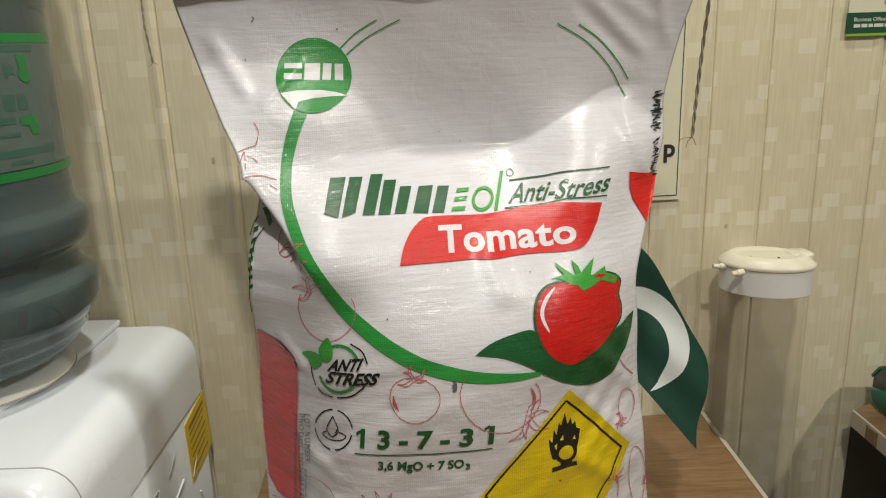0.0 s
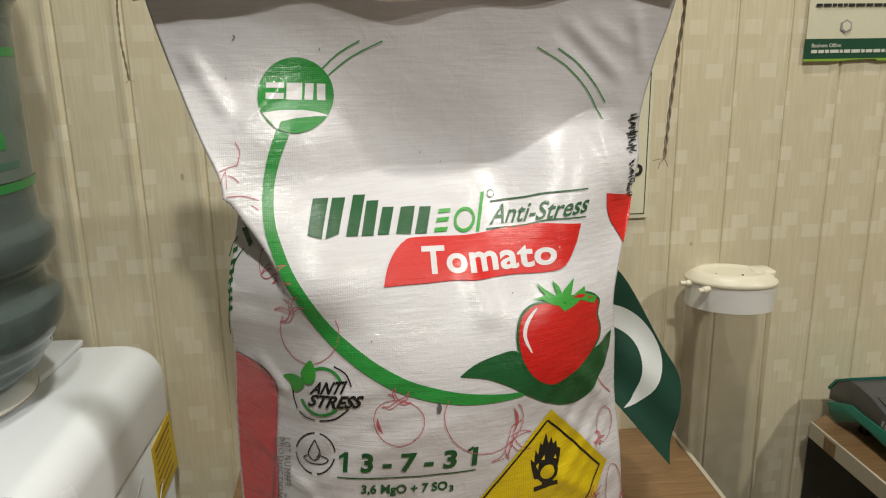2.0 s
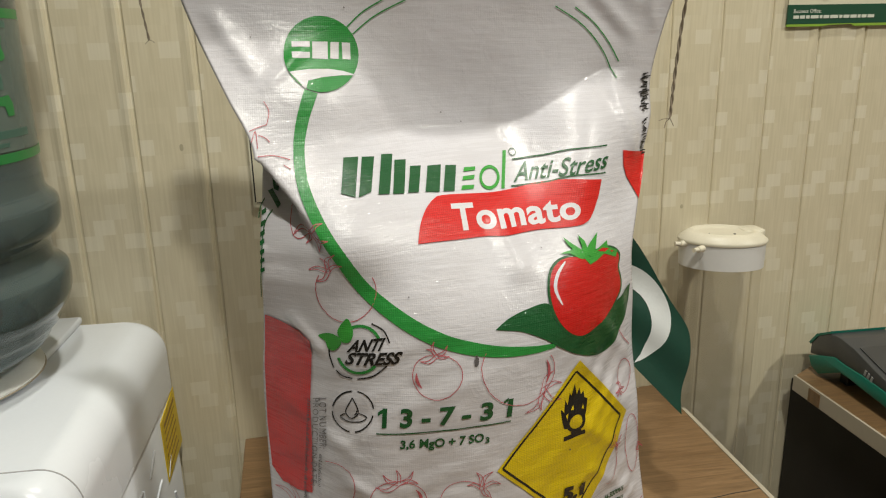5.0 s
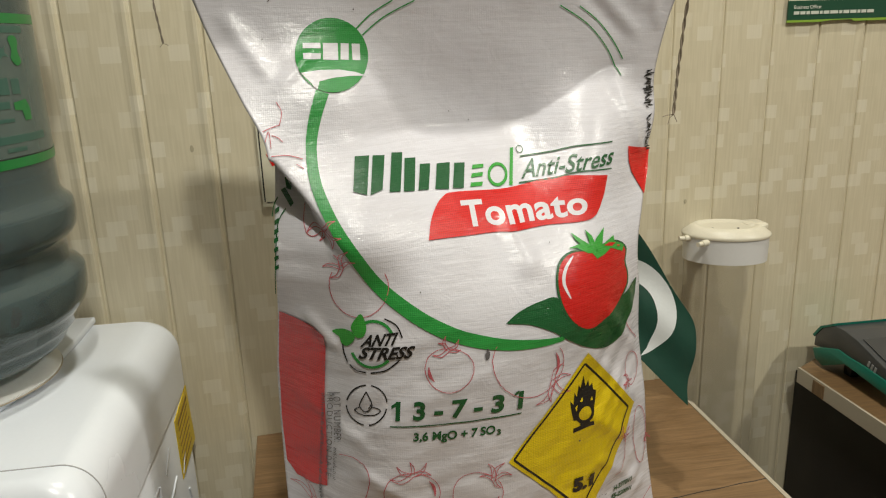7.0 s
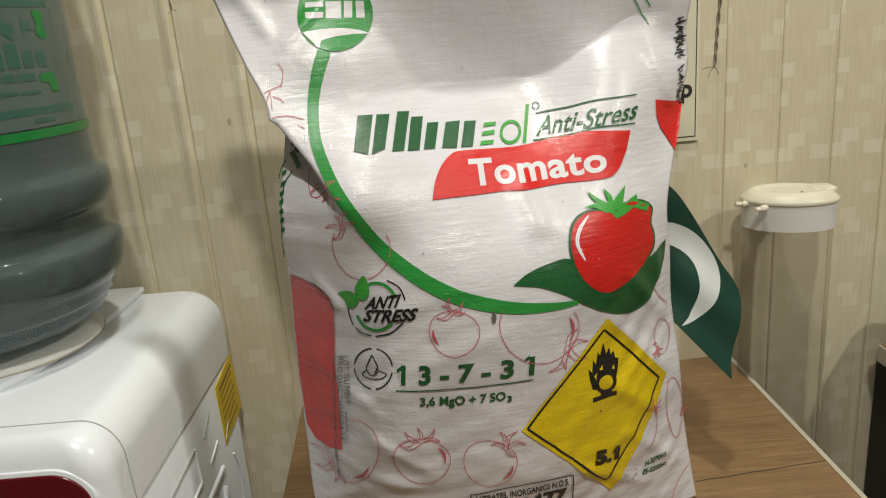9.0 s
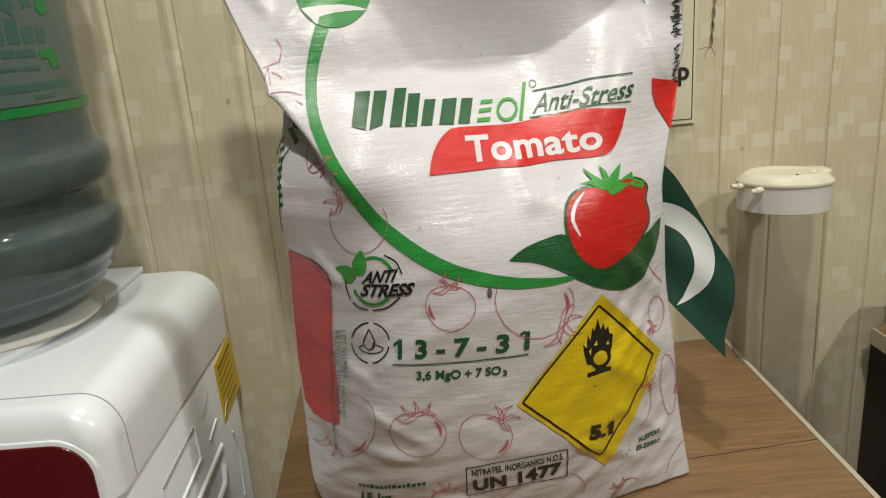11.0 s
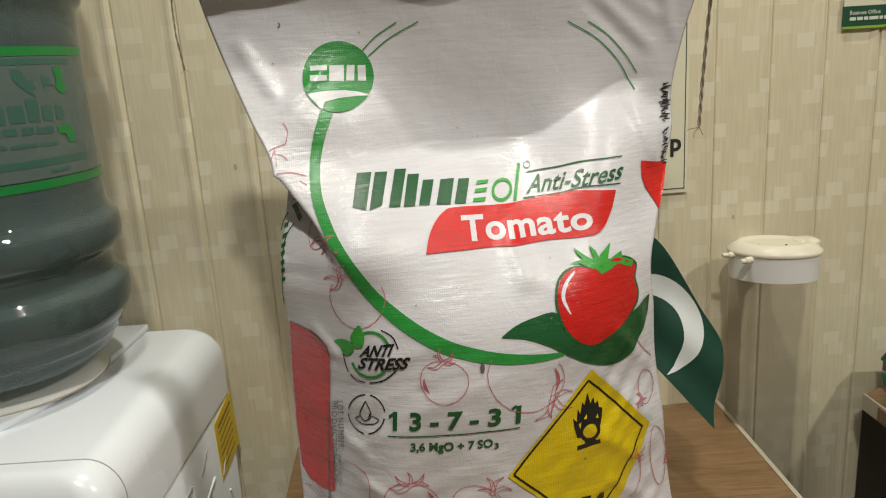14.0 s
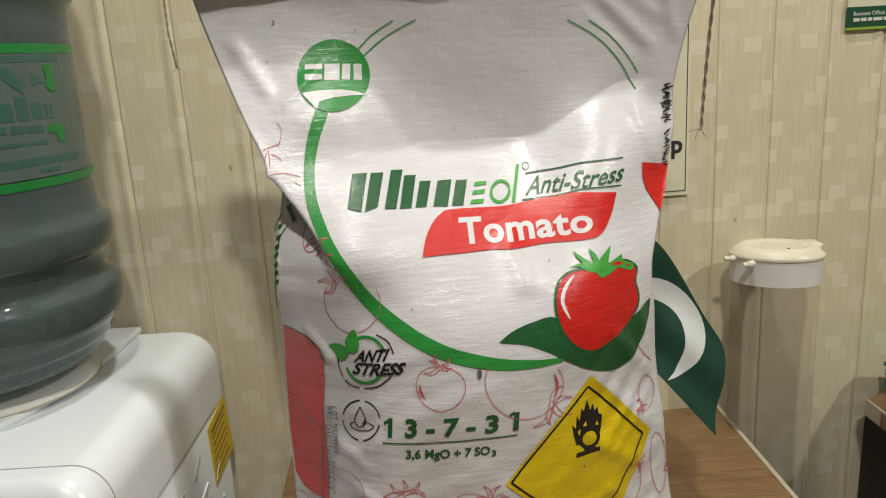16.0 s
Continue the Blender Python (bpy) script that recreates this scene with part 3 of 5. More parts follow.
cooler = dispenser()


def bottle():
    c = (-0.488, 0.695)
    b = thing("water_bottle", (c[0], c[1], 0.944), "large blue-grey plastic water bottle upside down on the dispenser", "water bottle")
    outer = [(0.0, 0.946), (0.028, 0.946), (0.060, 0.9535), (0.080, 0.958), (0.097, 0.965), (0.107, 0.971), (0.1115, 0.978), (0.1120, 0.983), (0.1165, 0.987), (0.1215, 0.991), (0.1222, 0.998), (0.1275, 1.004), (0.1335, 1.012), (0.1362, 1.022), (0.1368, 1.033), (0.1366, 1.0395), (0.1358, 1.0425), (0.1340, 1.0445), (0.1300, 1.0480), (0.1258, 1.0515), (0.1242, 1.0560), (0.1240, 1.066),
             (0.1252, 1.074), (0.1318, 1.0785), (0.1355, 1.0850), (0.1368, 1.094), (0.1366, 1.104), (0.1358, 1.1080), (0.1340, 1.1105), (0.1290, 1.1150), (0.1264, 1.1210), (0.1262, 1.139), (0.1262, 1.20), (0.1272, 1.294), (0.1285, 1.310), (0.1335, 1.317), (0.1365, 1.331), (0.1345, 1.344), (0.1295, 1.357), (0.128, 1.41), (0.12, 1.435), (0.0, 1.44)]
    part("bottle", lathe(outer, c, 96), BOTTLE, b)

    def girdle(z0, z1, r, a0, a1, m, name, label="", under=None):
        return part(name, lathe([(r, z0), (r + 0.0003, z0), (r + 0.0003, z1), (r, z1)], c, 60, a0, a1), m, under or b, label)

    def printed(name, outline, m, r=0.1279):
        """Flat print, drawn as (degrees round the bottle, height), wrapped on the label."""
        bm = area(outline)
        for axis, grid in ((0, 3.0), (1, 0.01)):
            vals = [v.co[axis] for v in bm.verts]
            for k in range(math.ceil(min(vals) / grid), math.floor(max(vals) / grid) + 1):
                co, no = [0, 0, 0], [0, 0, 0]
                co[axis], no[axis] = k * grid, 1
                bmesh.ops.bisect_plane(bm, geom=bm.verts[:] + bm.edges[:] + bm.faces[:], dist=1e-6, plane_co=co, plane_no=no)
        for v in bm.verts:
            a = radians(v.co.x)
            v.co = (c[0] + r * math.cos(a), c[1] + r * math.sin(a), v.co.y)
        bmesh.ops.recalc_face_normals(bm, faces=bm.faces[:])
        part(name, bm, m, film)
    film = girdle(1.1590, 1.2660, 0.1272, -150, 12, FILM, "label", "hazy grey-green label film")
    girdle(1.2665, 1.2745, 0.1274, -150, 12, FILM_GREEN, "label_band", "green printed band")
    girdle(1.2590, 1.2645, 0.1275, -150, -4, FILM_DARK, "label_rule", under=film)
    girdle(1.1700, 1.1765, 0.1275, -150, 0, FILM_DARK, "label_rule", under=film)
    girdle(1.1495, 1.1575, 0.1266, -150, 26, FILM_GREEN, "label_band", "green printed band")
    # leaf emblem, name and small print as plain shapes
    printed("leaf", curve([(-33, 1.2535), (-31, 1.2555), (-28.5, 1.2510), (-27.5, 1.2460), (-25.5, 1.2450), (-24, 1.2475), (-25, 1.2420), (-23.5, 1.2395), (-25.5, 1.2375), (-25.0, 1.2320), (-28, 1.2360), (-31, 1.2415), (-33, 1.2480)], 4, True), FILM_DARK)
    printed("leaf", curve([(-20, 1.2500), (-18, 1.2465), (-16, 1.2490), (-17, 1.2440), (-15, 1.2400), (-18, 1.2405), (-20, 1.2375), (-20.5, 1.2430)], 4, True), FILM_DARK)
    printed("green_mark", curve([(-14, 1.2545), (-11, 1.2570), (-8.5, 1.2530), (-9.5, 1.2440), (-8, 1.2360), (-11, 1.2325), (-14, 1.2380), (-13, 1.2460)], 4, True), FILM_GREEN, 0.1281)
    printed("green_mark", [(-17, 1.2030), (-10, 1.2050), (-8, 1.1980), (-8, 1.1880), (-12, 1.1875), (-13, 1.1960), (-17, 1.1970)], FILM_GREEN, 0.1281)
    for a0, wide, top in ((-60, 6.5, 1.2240), (-52, 6.5, 1.2240), (-44, 5.5, 1.2240), (-37, 6.0, 1.2245), (-29.5, 5.0, 1.2300), (-23, 5.0, 1.2235), (-16.5, 4.5, 1.2225)):
        printed("name_bar", [(a0, 1.2100), (a0 + wide, 1.2095), (a0 + wide, top), (a0, top)], FILM_DARK)
    for a0, a1, z0, z1 in ((-47, -41, 1.1995, 1.2060), (-40, -35, 1.1995, 1.2055), (-33, -28, 1.1990, 1.2050), (-27, -19, 1.1985, 1.2045), (-52, -40, 1.1885, 1.1915), (-38.5, -28, 1.1880, 1.1910), (-26.5, -18, 1.1875, 1.1905), (-24, -14, 1.1630, 1.1665)):
        printed("print_bar", [(a0, z0), (a1, z0), (a1, z1), (a0, z1)], FILM_DARK)
    # drops of water under the lowest bulge
    rng = random.Random(12)
    for k in range(46):
        a, z, q = radians(rng.uniform(-78, -22)), rng.uniform(1.006, 1.030), rng.uniform(0.0006, 0.0014)
        rr = float(np.interp(z, [1.004, 1.012, 1.022, 1.033], [0.1275, 0.1335, 0.1362, 0.1368])) - q * 0.35
        bm = bmesh.new()
        bmesh.ops.create_icosphere(bm, subdivisions=1, radius=q, matrix=Matrix.Translation((c[0] + rr * math.cos(a), c[1] + rr * math.sin(a), z)))
        part("water_drop", bm, BOTTLE, b)
    return b


bottle()


# ---- cup dispenser on the wall ----
def cup_tube():
    c, r = (0.3950, 0.866), 0.0520
    h = thing("cup_holder", (c[0], c[1], 0.58), "clear plastic cup dispenser tube with cream lid on the wall", "cup dispenser")

    def oval(bm):
        """Flattens what was turned round to the holder's oval and swings it a little out of the wall's line."""
        m = Matrix.Translation((*c, 0)) @ Matrix.Rotation(radians(-20), 4, "Z") @ Matrix.Diagonal((1, 0.70, 1, 1)) @ Matrix.Translation((-c[0], -c[1], 0))
        bmesh.ops.transform(bm, matrix=m, verts=bm.verts)
        return bm
    part("tube", oval(lathe([(r - 0.003, 0.58), (r - 0.001, 0.58), (r - 0.001, 0.962), (r - 0.003, 0.962)], c, 64)), TUBE, h)
    part("band", oval(lathe([(r - 0.0005, 0.9505), (r + 0.0012, 0.9500), (r + 0.0020, 0.983), (r - 0.0005, 0.983)], c, 64)), BAND, h, "white plastic band")
    lid = part("lid", oval(lathe([(0, 0.9938), (r * 0.55, 0.9938), (r * 0.66, 0.9942), (r * 0.70, 0.9958), (r * 0.80, 0.9960), (r * 0.92, 0.9922), (r + 0.0032, 0.9866), (r + 0.0042, 0.9845), (r + 0.0034, 0.9822), (0, 0.9818)], c, 64)), LID, h, "stained cream plastic lid")
    part("lid_tab", prism(rounded(c[0] + 0.026, c[1] - 0.012, c[0] + 0.0555, c[1] + 0.020, 0.008), 0.9822, 0.9950, bevel=0.002), LID, lid)
    for x, y, turn in ((0.3440, 0.866, 0), (0.3520, 0.838, 25)):
        bm = tube([(0.004, 0, 0), (-0.006, 0, 0), (-0.0065, 0, 0), (-0.014, 0, 0.0005)], lambda u: 0.0042 if u < 0.5 else 0.0030, 10)
        bmesh.ops.transform(bm, matrix=pose(x, y, 0.9805, 0, 0, turn), verts=bm.verts)
        part("hinge_pin", bm, LID, lid)
    for x, y, rr in ((0.4020, 0.849, 0.0016), (0.372, 0.858, 0.0009)):
        part("dirt_speck", lathe([(0, 0.9949), (rr, 0.9945), (rr, 0.9936), (0, 0.9936)], (x, y), 10), PRINT_BLACK, lid)
    part("bracket", box((c[0] - 0.02, c[1] + 0.034, 0.952), (c[0] + 0.02, wall_y(c[0] - 0.02) - 0.001, 0.980), 0.002), BAND, h)
    return h


cup_tube()


# ---- side counter and card terminal ----
def counter():
    k = thing("counter", (0.8, 0.6, 0), "counter with wood laminate top, pale worn edge and shade painted dark beneath", "counter")
    part("countertop", prism([(0.553, 0.9092), (0.566, 0.30), (1.4, 0.30), (1.4, wall_y(1.4) - 0.004), (0.62, wall_y(0.62) - 0.004)], 0.733, 0.756, bevel=0.001), WOOD, k, smooth=False)
    part("edge_band", prism([(0.549, 0.9092), (0.562, 0.30), (0.5655, 0.30), (0.5525, 0.9092)], 0.7325, 0.7565, bevel=0.0008), EDGE, k, "pale worn edge band", smooth=False)
    part("worn_patch", prism([(0.5486, 0.872), (0.5491, 0.848), (0.5505, 0.848), (0.5500, 0.872)], 0.734, 0.7535), WOOD, k, "brown worn patch", smooth=False)
    # block coloured near-black to stand in for the shade under the counter
    part("under_shade_block", prism([(0.578, 0.32), (1.39, 0.32), (1.39, wall_y(1.39) - 0.004), (0.572, wall_y(0.572) - 0.004)], 0.0, 0.7325), JOINT_AND_SHADE, k, smooth=False)


counter()


def card_terminal():
    t = thing("card_terminal", (0.62, 0.8, 0.757), "dark grey card payment terminal with teal underside on the counter", "card terminal")
    grey = [(0.9221, 0.7831), (0.9211, 0.7998), (0.9059, 0.8175), (0.8817, 0.8298), (0.8613, 0.8304), (0.8341, 0.8268), (0.7949, 0.8154), (0.7597, 0.8066), (0.7011, 0.7920), (0.6963, 0.7682), (0.7689, 0.7926), (0.8093, 0.7958), (0.8467, 0.7961), (0.8673, 0.7981), (0.8942, 0.7889)]
    teal = [(0.9227, 0.7792), (0.8945, 0.7905), (0.8676, 0.7997), (0.8470, 0.7977), (0.8098, 0.7980), (0.7695, 0.7955), (0.6968, 0.7703), (0.6943, 0.7580), (0.7658, 0.7766), (0.7953, 0.7787), (0.8325, 0.7824), (0.8525, 0.7832), (0.8981, 0.7604), (0.9148, 0.7654)]
    casing = part("casing", prism(grey, 0.5805, 0.664, "x", bevel=0.0012), GREY, t)
    part("underside", prism(teal, 0.5790, 0.6655, "x", bevel=0.0012), TEAL, t, "teal plastic underside")
    part("teal_cap", prism([(0.9233, 0.7971), (0.9082, 0.8157), (0.8817, 0.8298), (0.8812, 0.8335), (0.9112, 0.8180), (0.9264, 0.7994)], 0.5800, 0.6645, "x"), TEAL, t)
    a, b = Vector((0.8341, 0.8268)), Vector((0.7702, 0.8094))
    up = Vector((-(b - a).y, (b - a).x)).normalized()
    if up.y < 0:
        up = -up
    part("screen", prism([tuple(a + up * 0.0004), tuple(b + up * 0.0004), tuple(b + up * 0.0014), tuple(a + up * 0.0014)], 0.589, 0.656, "x"), GLASS, casing, "dark glossy screen")
    for k in range(3):
        p = Vector((0.8074, 0.8082)) + (b - a) * 0.10 * k
        w = (b - a) * 0.055
        part("name_bar", prism([tuple(p), tuple(p + w), tuple(p + w - up * 0.008), tuple(p - up * 0.008)], 0.5796, 0.5808, "x"), SILVER, casing, smooth=False)
    for y0 in (0.87, 0.74):
        part("rubber_foot", box((0.60, y0 - 0.008, 0.756), (0.645, y0 + 0.008, 0.772), 0.001), BLACK, t)


card_terminal()


def poster():
    p = thing("poster", (0.05, WALL_Y, 1.06), "cream paper poster with a thin dark border on the wall", "poster")
    part("sheet", on_wall(box((-0.1965, -0.0040, 1.0540), (0.3035, -0.0022, 1.62))), PAPER, p, smooth=False)
    for lo, hi in (((-0.192, 1.0590), (0.2992, 1.0600)), ((0.2988, 1.0590), (0.2998, 1.60)), ((-0.1945, 1.0605), (-0.193, 1.60))):
        part("border_rule", on_wall(box((lo[0], -0.0045, lo[1]), (hi[0], -0.0038, hi[1]))), PRINT_BLACK, p, smooth=False)
    bm = letters("p", 0.03)
    bmesh.ops.transform(bm, matrix=Matrix.Translation((0.2792, -0.0046, 1.1095)) @ Matrix.Rotation(radians(90), 4, "X") @ Matrix.Scale(0.031, 4), verts=bm.verts)
    part("lettering", on_wall(bm), PRINT_BLACK, p, smooth=False)
    part("red_mark", on_wall(prism([(-0.1875, 1.118), (-0.1815, 1.103), (-0.176, 1.1045)], -0.0046, -0.0038, "y")), BAG_RED, p, smooth=False)


poster()


def sign():
    s = thing("wall_sign", (0.6, wall_y(0.6), 1.25), "white and dark green paper notice with a lime edge", "sign")
    part("sheet", on_wall(box((0.5035, -0.0045, 1.2745), (0.80, -0.0032, 1.62))), PAPER, s, smooth=False)
    part("green_strip", on_wall(box((0.5025, -0.0055, 1.2500), (0.80, -0.0032, 1.2745))), SIGN_GREEN, s, "dark green printed strip", smooth=False)
    torn = [(0.5025, 1.2500), (0.5025, 1.2470), (0.554, 1.2468), (0.569, 1.2484), (0.602, 1.2490), (0.606, 1.2466), (0.80, 1.2466), (0.80, 1.2500)]
    part("lime_edge", on_wall(prism(torn, -0.0054, -0.0032, "y")), SIGN_LIME, s, "torn lime green edge", smooth=False)
    rng = random.Random(9)

    def bars(x, stop, z, high, m):
        while x < stop:
            w = rng.uniform(0.004, 0.013)
            part("print_bar", on_wall(box((x, -0.0061, z), (x + w, -0.0054, z + high))), m, s, smooth=False)
            x += w + 0.0018
    bm = letters("Business Office:", 0.012)
    bmesh.ops.transform(bm, matrix=Matrix.Translation((0.5105, -0.0058, 1.2642)) @ Matrix.Rotation(radians(90), 4, "X") @ Matrix.Scale(0.0066, 4), verts=bm.verts)
    part("lettering", on_wall(bm), SIGN_PALE, s, smooth=False)
    bars(0.511, 0.632, 1.2570, 0.0040, SIGN_PALE)
    bars(0.512, 0.70, 1.3135, 0.0035, PRINT_BLACK)
    bars(0.508, 0.70, 1.3290, 0.0035, PRINT_BLACK)
    hexagon = [(0.5560 + 0.0085 * math.sin(radians(60 * k)), 1.2895 + 0.0085 * math.cos(radians(60 * k))) for k in range(6)]
    emblem = part("emblem", on_wall(prism(hexagon, -0.0060, -0.0044, "y")), SILVER, s, "small grey hexagon emblem", smooth=False)
    inner = [(0.5560 + (x - 0.5560) * 0.72, 1.2895 + (z - 1.2895) * 0.72) for x, z in hexagon]
    part("emblem_field", on_wall(prism(inner, -0.0064, -0.0058, "y")), PAPER, emblem, smooth=False)


sign()


# ---- table flag ----
def flag():
    f = thing("table_flag", (0.150, 0.742, 0.75), "small green table flag with a white crescent", "flag")

    def cloth_y(x, z):
        along = (x - 0.17) * 1.0 + (1.05 - z) * 0.45
        return 0.5099 - 0.7881 * x + 0.3805 * z + 0.0042 * math.sin(along * 62 + 0.6) + 0.0020 * math.sin((x + z) * 90)

    def cloth(name, outline, m, off, thick, label=""):
        bm = bmesh.new()
        face = bm.faces.new([bm.verts.new((x, z, 0)) for x, z in outline])
        bmesh.ops.triangulate(bm, faces=[face])
        for axis in (0, 1):
            vals = [v.co[axis] for v in bm.verts]
            for k in range(math.ceil(min(vals) / 0.006), math.floor(max(vals) / 0.006) + 1):
                co, no = [0, 0, 0], [0, 0, 0]
                co[axis], no[axis] = k * 0.006, 1
                bmesh.ops.bisect_plane(bm, geom=bm.verts[:] + bm.edges[:] + bm.faces[:], dist=1e-6, plane_co=co, plane_no=no)
        for v in bm.verts:
            x, z = v.co.x, v.co.y
            v.co = (x, cloth_y(x, z) - off, z)
        bmesh.ops.recalc_face_normals(bm, faces=bm.faces[:])
        if thick:
            bmesh.ops.solidify(bm, geom=bm.faces[:], thickness=thick)
        part(name, bm, m, f, label)
    outline = curve_2d([(0.1811, 1.0479), (0.1977, 1.0508), (0.2037, 1.0450), (0.2124, 1.0374), (0.2191, 1.0251), (0.2319, 0.9973), (0.2450, 0.9690), (0.2552, 0.9527), (0.2577, 0.9416), (0.2555, 0.9263), (0.2488, 0.8994), (0.2427, 0.8799), (0.2413, 0.8638)], 3) + curve_2d([(0.2356, 0.8695), (0.2201, 0.8856), (0.2006, 0.9070), (0.1754, 0.9336)], 3)
    cloth("cloth", [tuple(p) for p in outline], FLAG_GREEN, 0.0, 0.0006)
    moon = curve_2d([(0.1935, 1.0005), (0.2013, 1.0045), (0.2112, 1.0048), (0.2236, 0.9994), (0.2347, 0.9862), (0.2424, 0.9701), (0.2446, 0.9532), (0.2395, 0.9355), (0.2290, 0.9191), (0.2173, 0.9077), (0.2071, 0.9036)], 3) + curve_2d([(0.2144, 0.9125), (0.2214, 0.9283), (0.2260, 0.9435), (0.2250, 0.9597), (0.2204, 0.9716), (0.2115, 0.9801), (0.2002, 0.9844), (0.1921, 0.9831)], 3)
    cloth("crescent", [tuple(p) for p in moon], FLAG_WHITE, 0.0012, 0, "white printed crescent")
    x0, z0 = (0.1811, 1.0479)
    y0 = cloth_y(x0, z0)
    part("pole", tube([(x0 - 0.002, y0 + 0.002, 0.752), (x0 - 0.002, y0 + 0.002, 0.95), (x0 - 0.002, y0 + 0.002, z0 + 0.015)], 0.0022, 10), BLACK, f)
    part("base", lathe([(0, 0.764), (0.012, 0.763), (0.026, 0.757), (0.028, 0.7505), (0, 0.7505)], (x0 - 0.002, y0 + 0.002), 32), BLACK, f)


flag()


# ---- print on the sack: places are (x, z) on its front ----
def on_bag(x, z, off):
    e = 0.0015
    y = bag_front(x, z)
    n = Vector(((bag_front(x + e, z) - y) / e, -1.0, (bag_front(x, z + e) - y) / e)).normalized()
    return Vector((x, y, z)) + n * off


def lay(name, bm, material, off=0.0006, label="", under=None):
    """Cuts flat artwork (x, y of the bmesh = x, z) finely and lays it on the sack."""
    off = 0.0006 + 0.5 * off
    xs, zs = [v.co.x for v in bm.verts], [v.co.y for v in bm.verts]
    grid = 0.0027
    for lo, hi, axis in ((min(xs), max(xs), 0), (min(zs), max(zs), 1)):
        for k in range(math.ceil(lo / grid), math.floor(hi / grid) + 1):
            co, no = [0, 0, 0], [0, 0, 0]
            co[axis], no[axis] = k * grid, 1
            bmesh.ops.bisect_plane(bm, geom=bm.verts[:] + bm.edges[:] + bm.faces[:], dist=1e-6, plane_co=co, plane_no=no)
    for v in bm.verts:
        v.co = on_bag(v.co.x, v.co.y, off)
    bm.normal_update()
    wrong = [f for f in bm.faces if f.normal.y > 0]
    bmesh.ops.reverse_faces(bm, faces=wrong)
    return part(name, bm, material, under or bag, label, crisp=False)


def stroke(lines, width, n=8, closed=False, raw=False):
    """Ribbons along lines; a width may swell along its line."""
    bm = bmesh.new()
    for line in lines:
        p = [Vector(q) for q in line] if raw else curve(line, n, closed)
        if closed:
            p.append(p[0])
        m = len(p)
        sides = []
        for i in range(m):
            a, b = p[max(i - 1, 0)], p[min(i + 1, m - 1)]
            if closed and i in (0, m - 1):
                a, b = p[-2], p[1]
            d = (b - a)
            d = Vector((-d.y, d.x)).normalized()
            w = (width(i / (m - 1)) if callable(width) else width) / 2
            sides.append((bm.verts.new((*(p[i] + d * w), 0)), bm.verts.new((*(p[i] - d * w), 0))))
        for (a, b), (c, d) in zip(sides, sides[1:]):
            bm.faces.new((a, b, d, c))
    return bm


def each(name, lines, width, material, off=0.0006, under=None, **how):
    for line in lines:
        lay(name, stroke([line], width, **how), material, off, under=under)


def words(text, left, right, top, mid=None, bold=0.0, shear=0.0, spacing=1.0):
    """Lettering whose baseline runs from left to right (through mid) and whose capitals reach up to top."""
    bm = letters(text, bold, shear, spacing)
    x0, x1 = min(v.co.x for v in bm.verts), max(v.co.x for v in bm.verts)
    a, b, up = Vector(left), Vector(right), Vector(top) - Vector(left)
    sag = (Vector(mid) - (a + b) / 2) if mid else Vector((0, 0))
    for v in bm.verts:
        u, h = (v.co.x - x0) / (x1 - x0), v.co.y / 0.70
        q = a + (b - a) * u + sag * 4 * u * (1 - u) + up * h
        v.co = (q.x, q.y, 0)
    return bm


def ring_points(centre, right, top, a0=0, a1=360, n=40):
    c = Vector(centre)
    r, t = Vector(right) - c, Vector(top) - c
    return [c + r * math.cos(radians(a0 + (a1 - a0) * i / n)) + t * math.sin(radians(a0 + (a1 - a0) * i / n)) for i in range(n + 1)]


def calyx_lines(c, size, angle, lobes=5, spread=200):
    """The leaf crown of a drawn tomato: pointed lobes round a stub."""
    out = []
    rng = random.Random(int(abs(c[0]) * 1e5 + abs(c[1]) * 1e5))
    for k in range(lobes):
        a = radians(angle + spread * (k / (lobes - 1) - 0.5) + rng.uniform(-8, 8))
        s = size * rng.uniform(0.75, 1.2)
        tip = Vector((c[0] + s * math.cos(a), c[1] + s * math.sin(a)))
        side = Vector((-math.sin(a), math.cos(a))) * s * 0.13
        base = Vector((c[0], c[1]))
        mid = base.lerp(tip, 0.55) + side * rng.choice((-1, 1)) * rng.uniform(0.8, 1.8)
        out += [[base + side * 0.9, mid + side * 0.75, tip], [base - side * 0.9, mid - side * 0.6, tip]]
    return out


def drawn_tomato(centre, right, top, crown_angle, size, gap=0, a0=None, shine=None):
    """Outline drawing of a tomato: body, crown and a shine mark."""
    c, r, t = Vector(centre), Vector(right) - Vector(centre), Vector(top) - Vector(centre)
    start, stop = (crown_angle + gap, crown_angle + 360 - gap) if a0 is None else a0
    rng = random.Random(int(abs(c.x) * 1e5))
    body = []
    for i in range(41):
        a = radians(start + (stop - start) * i / 40)
        wob = 1 + 0.025 * math.sin(3 * a + rng.random()) + 0.03 * math.cos(a - radians(crown_angle + 180))
        body.append(c + (r * math.cos(a) + t * math.sin(a)) * wob)
    lay("tomato_outline", stroke([body], 0.00062, raw=True), BAG_PINK)
    if size:
        at_crown = c + (r * math.cos(radians(crown_angle)) + t * math.sin(radians(crown_angle))) * 0.88
        lay("tomato_crown", stroke(calyx_lines(at_crown, size, crown_angle), 0.00062, 5), BAG_PINK, 0.0007)
    if shine:
        mark = [c + (r * math.cos(radians(a)) + t * math.sin(radians(a))) * 0.83 for a in np.linspace(shine - 26, shine + 26, 12)]
        lay("tomato_shine", stroke([mark], lambda u: 0.0004 + 0.0022 * math.sin(math.pi * u), raw=True), BAG_PINK, 0.0007)


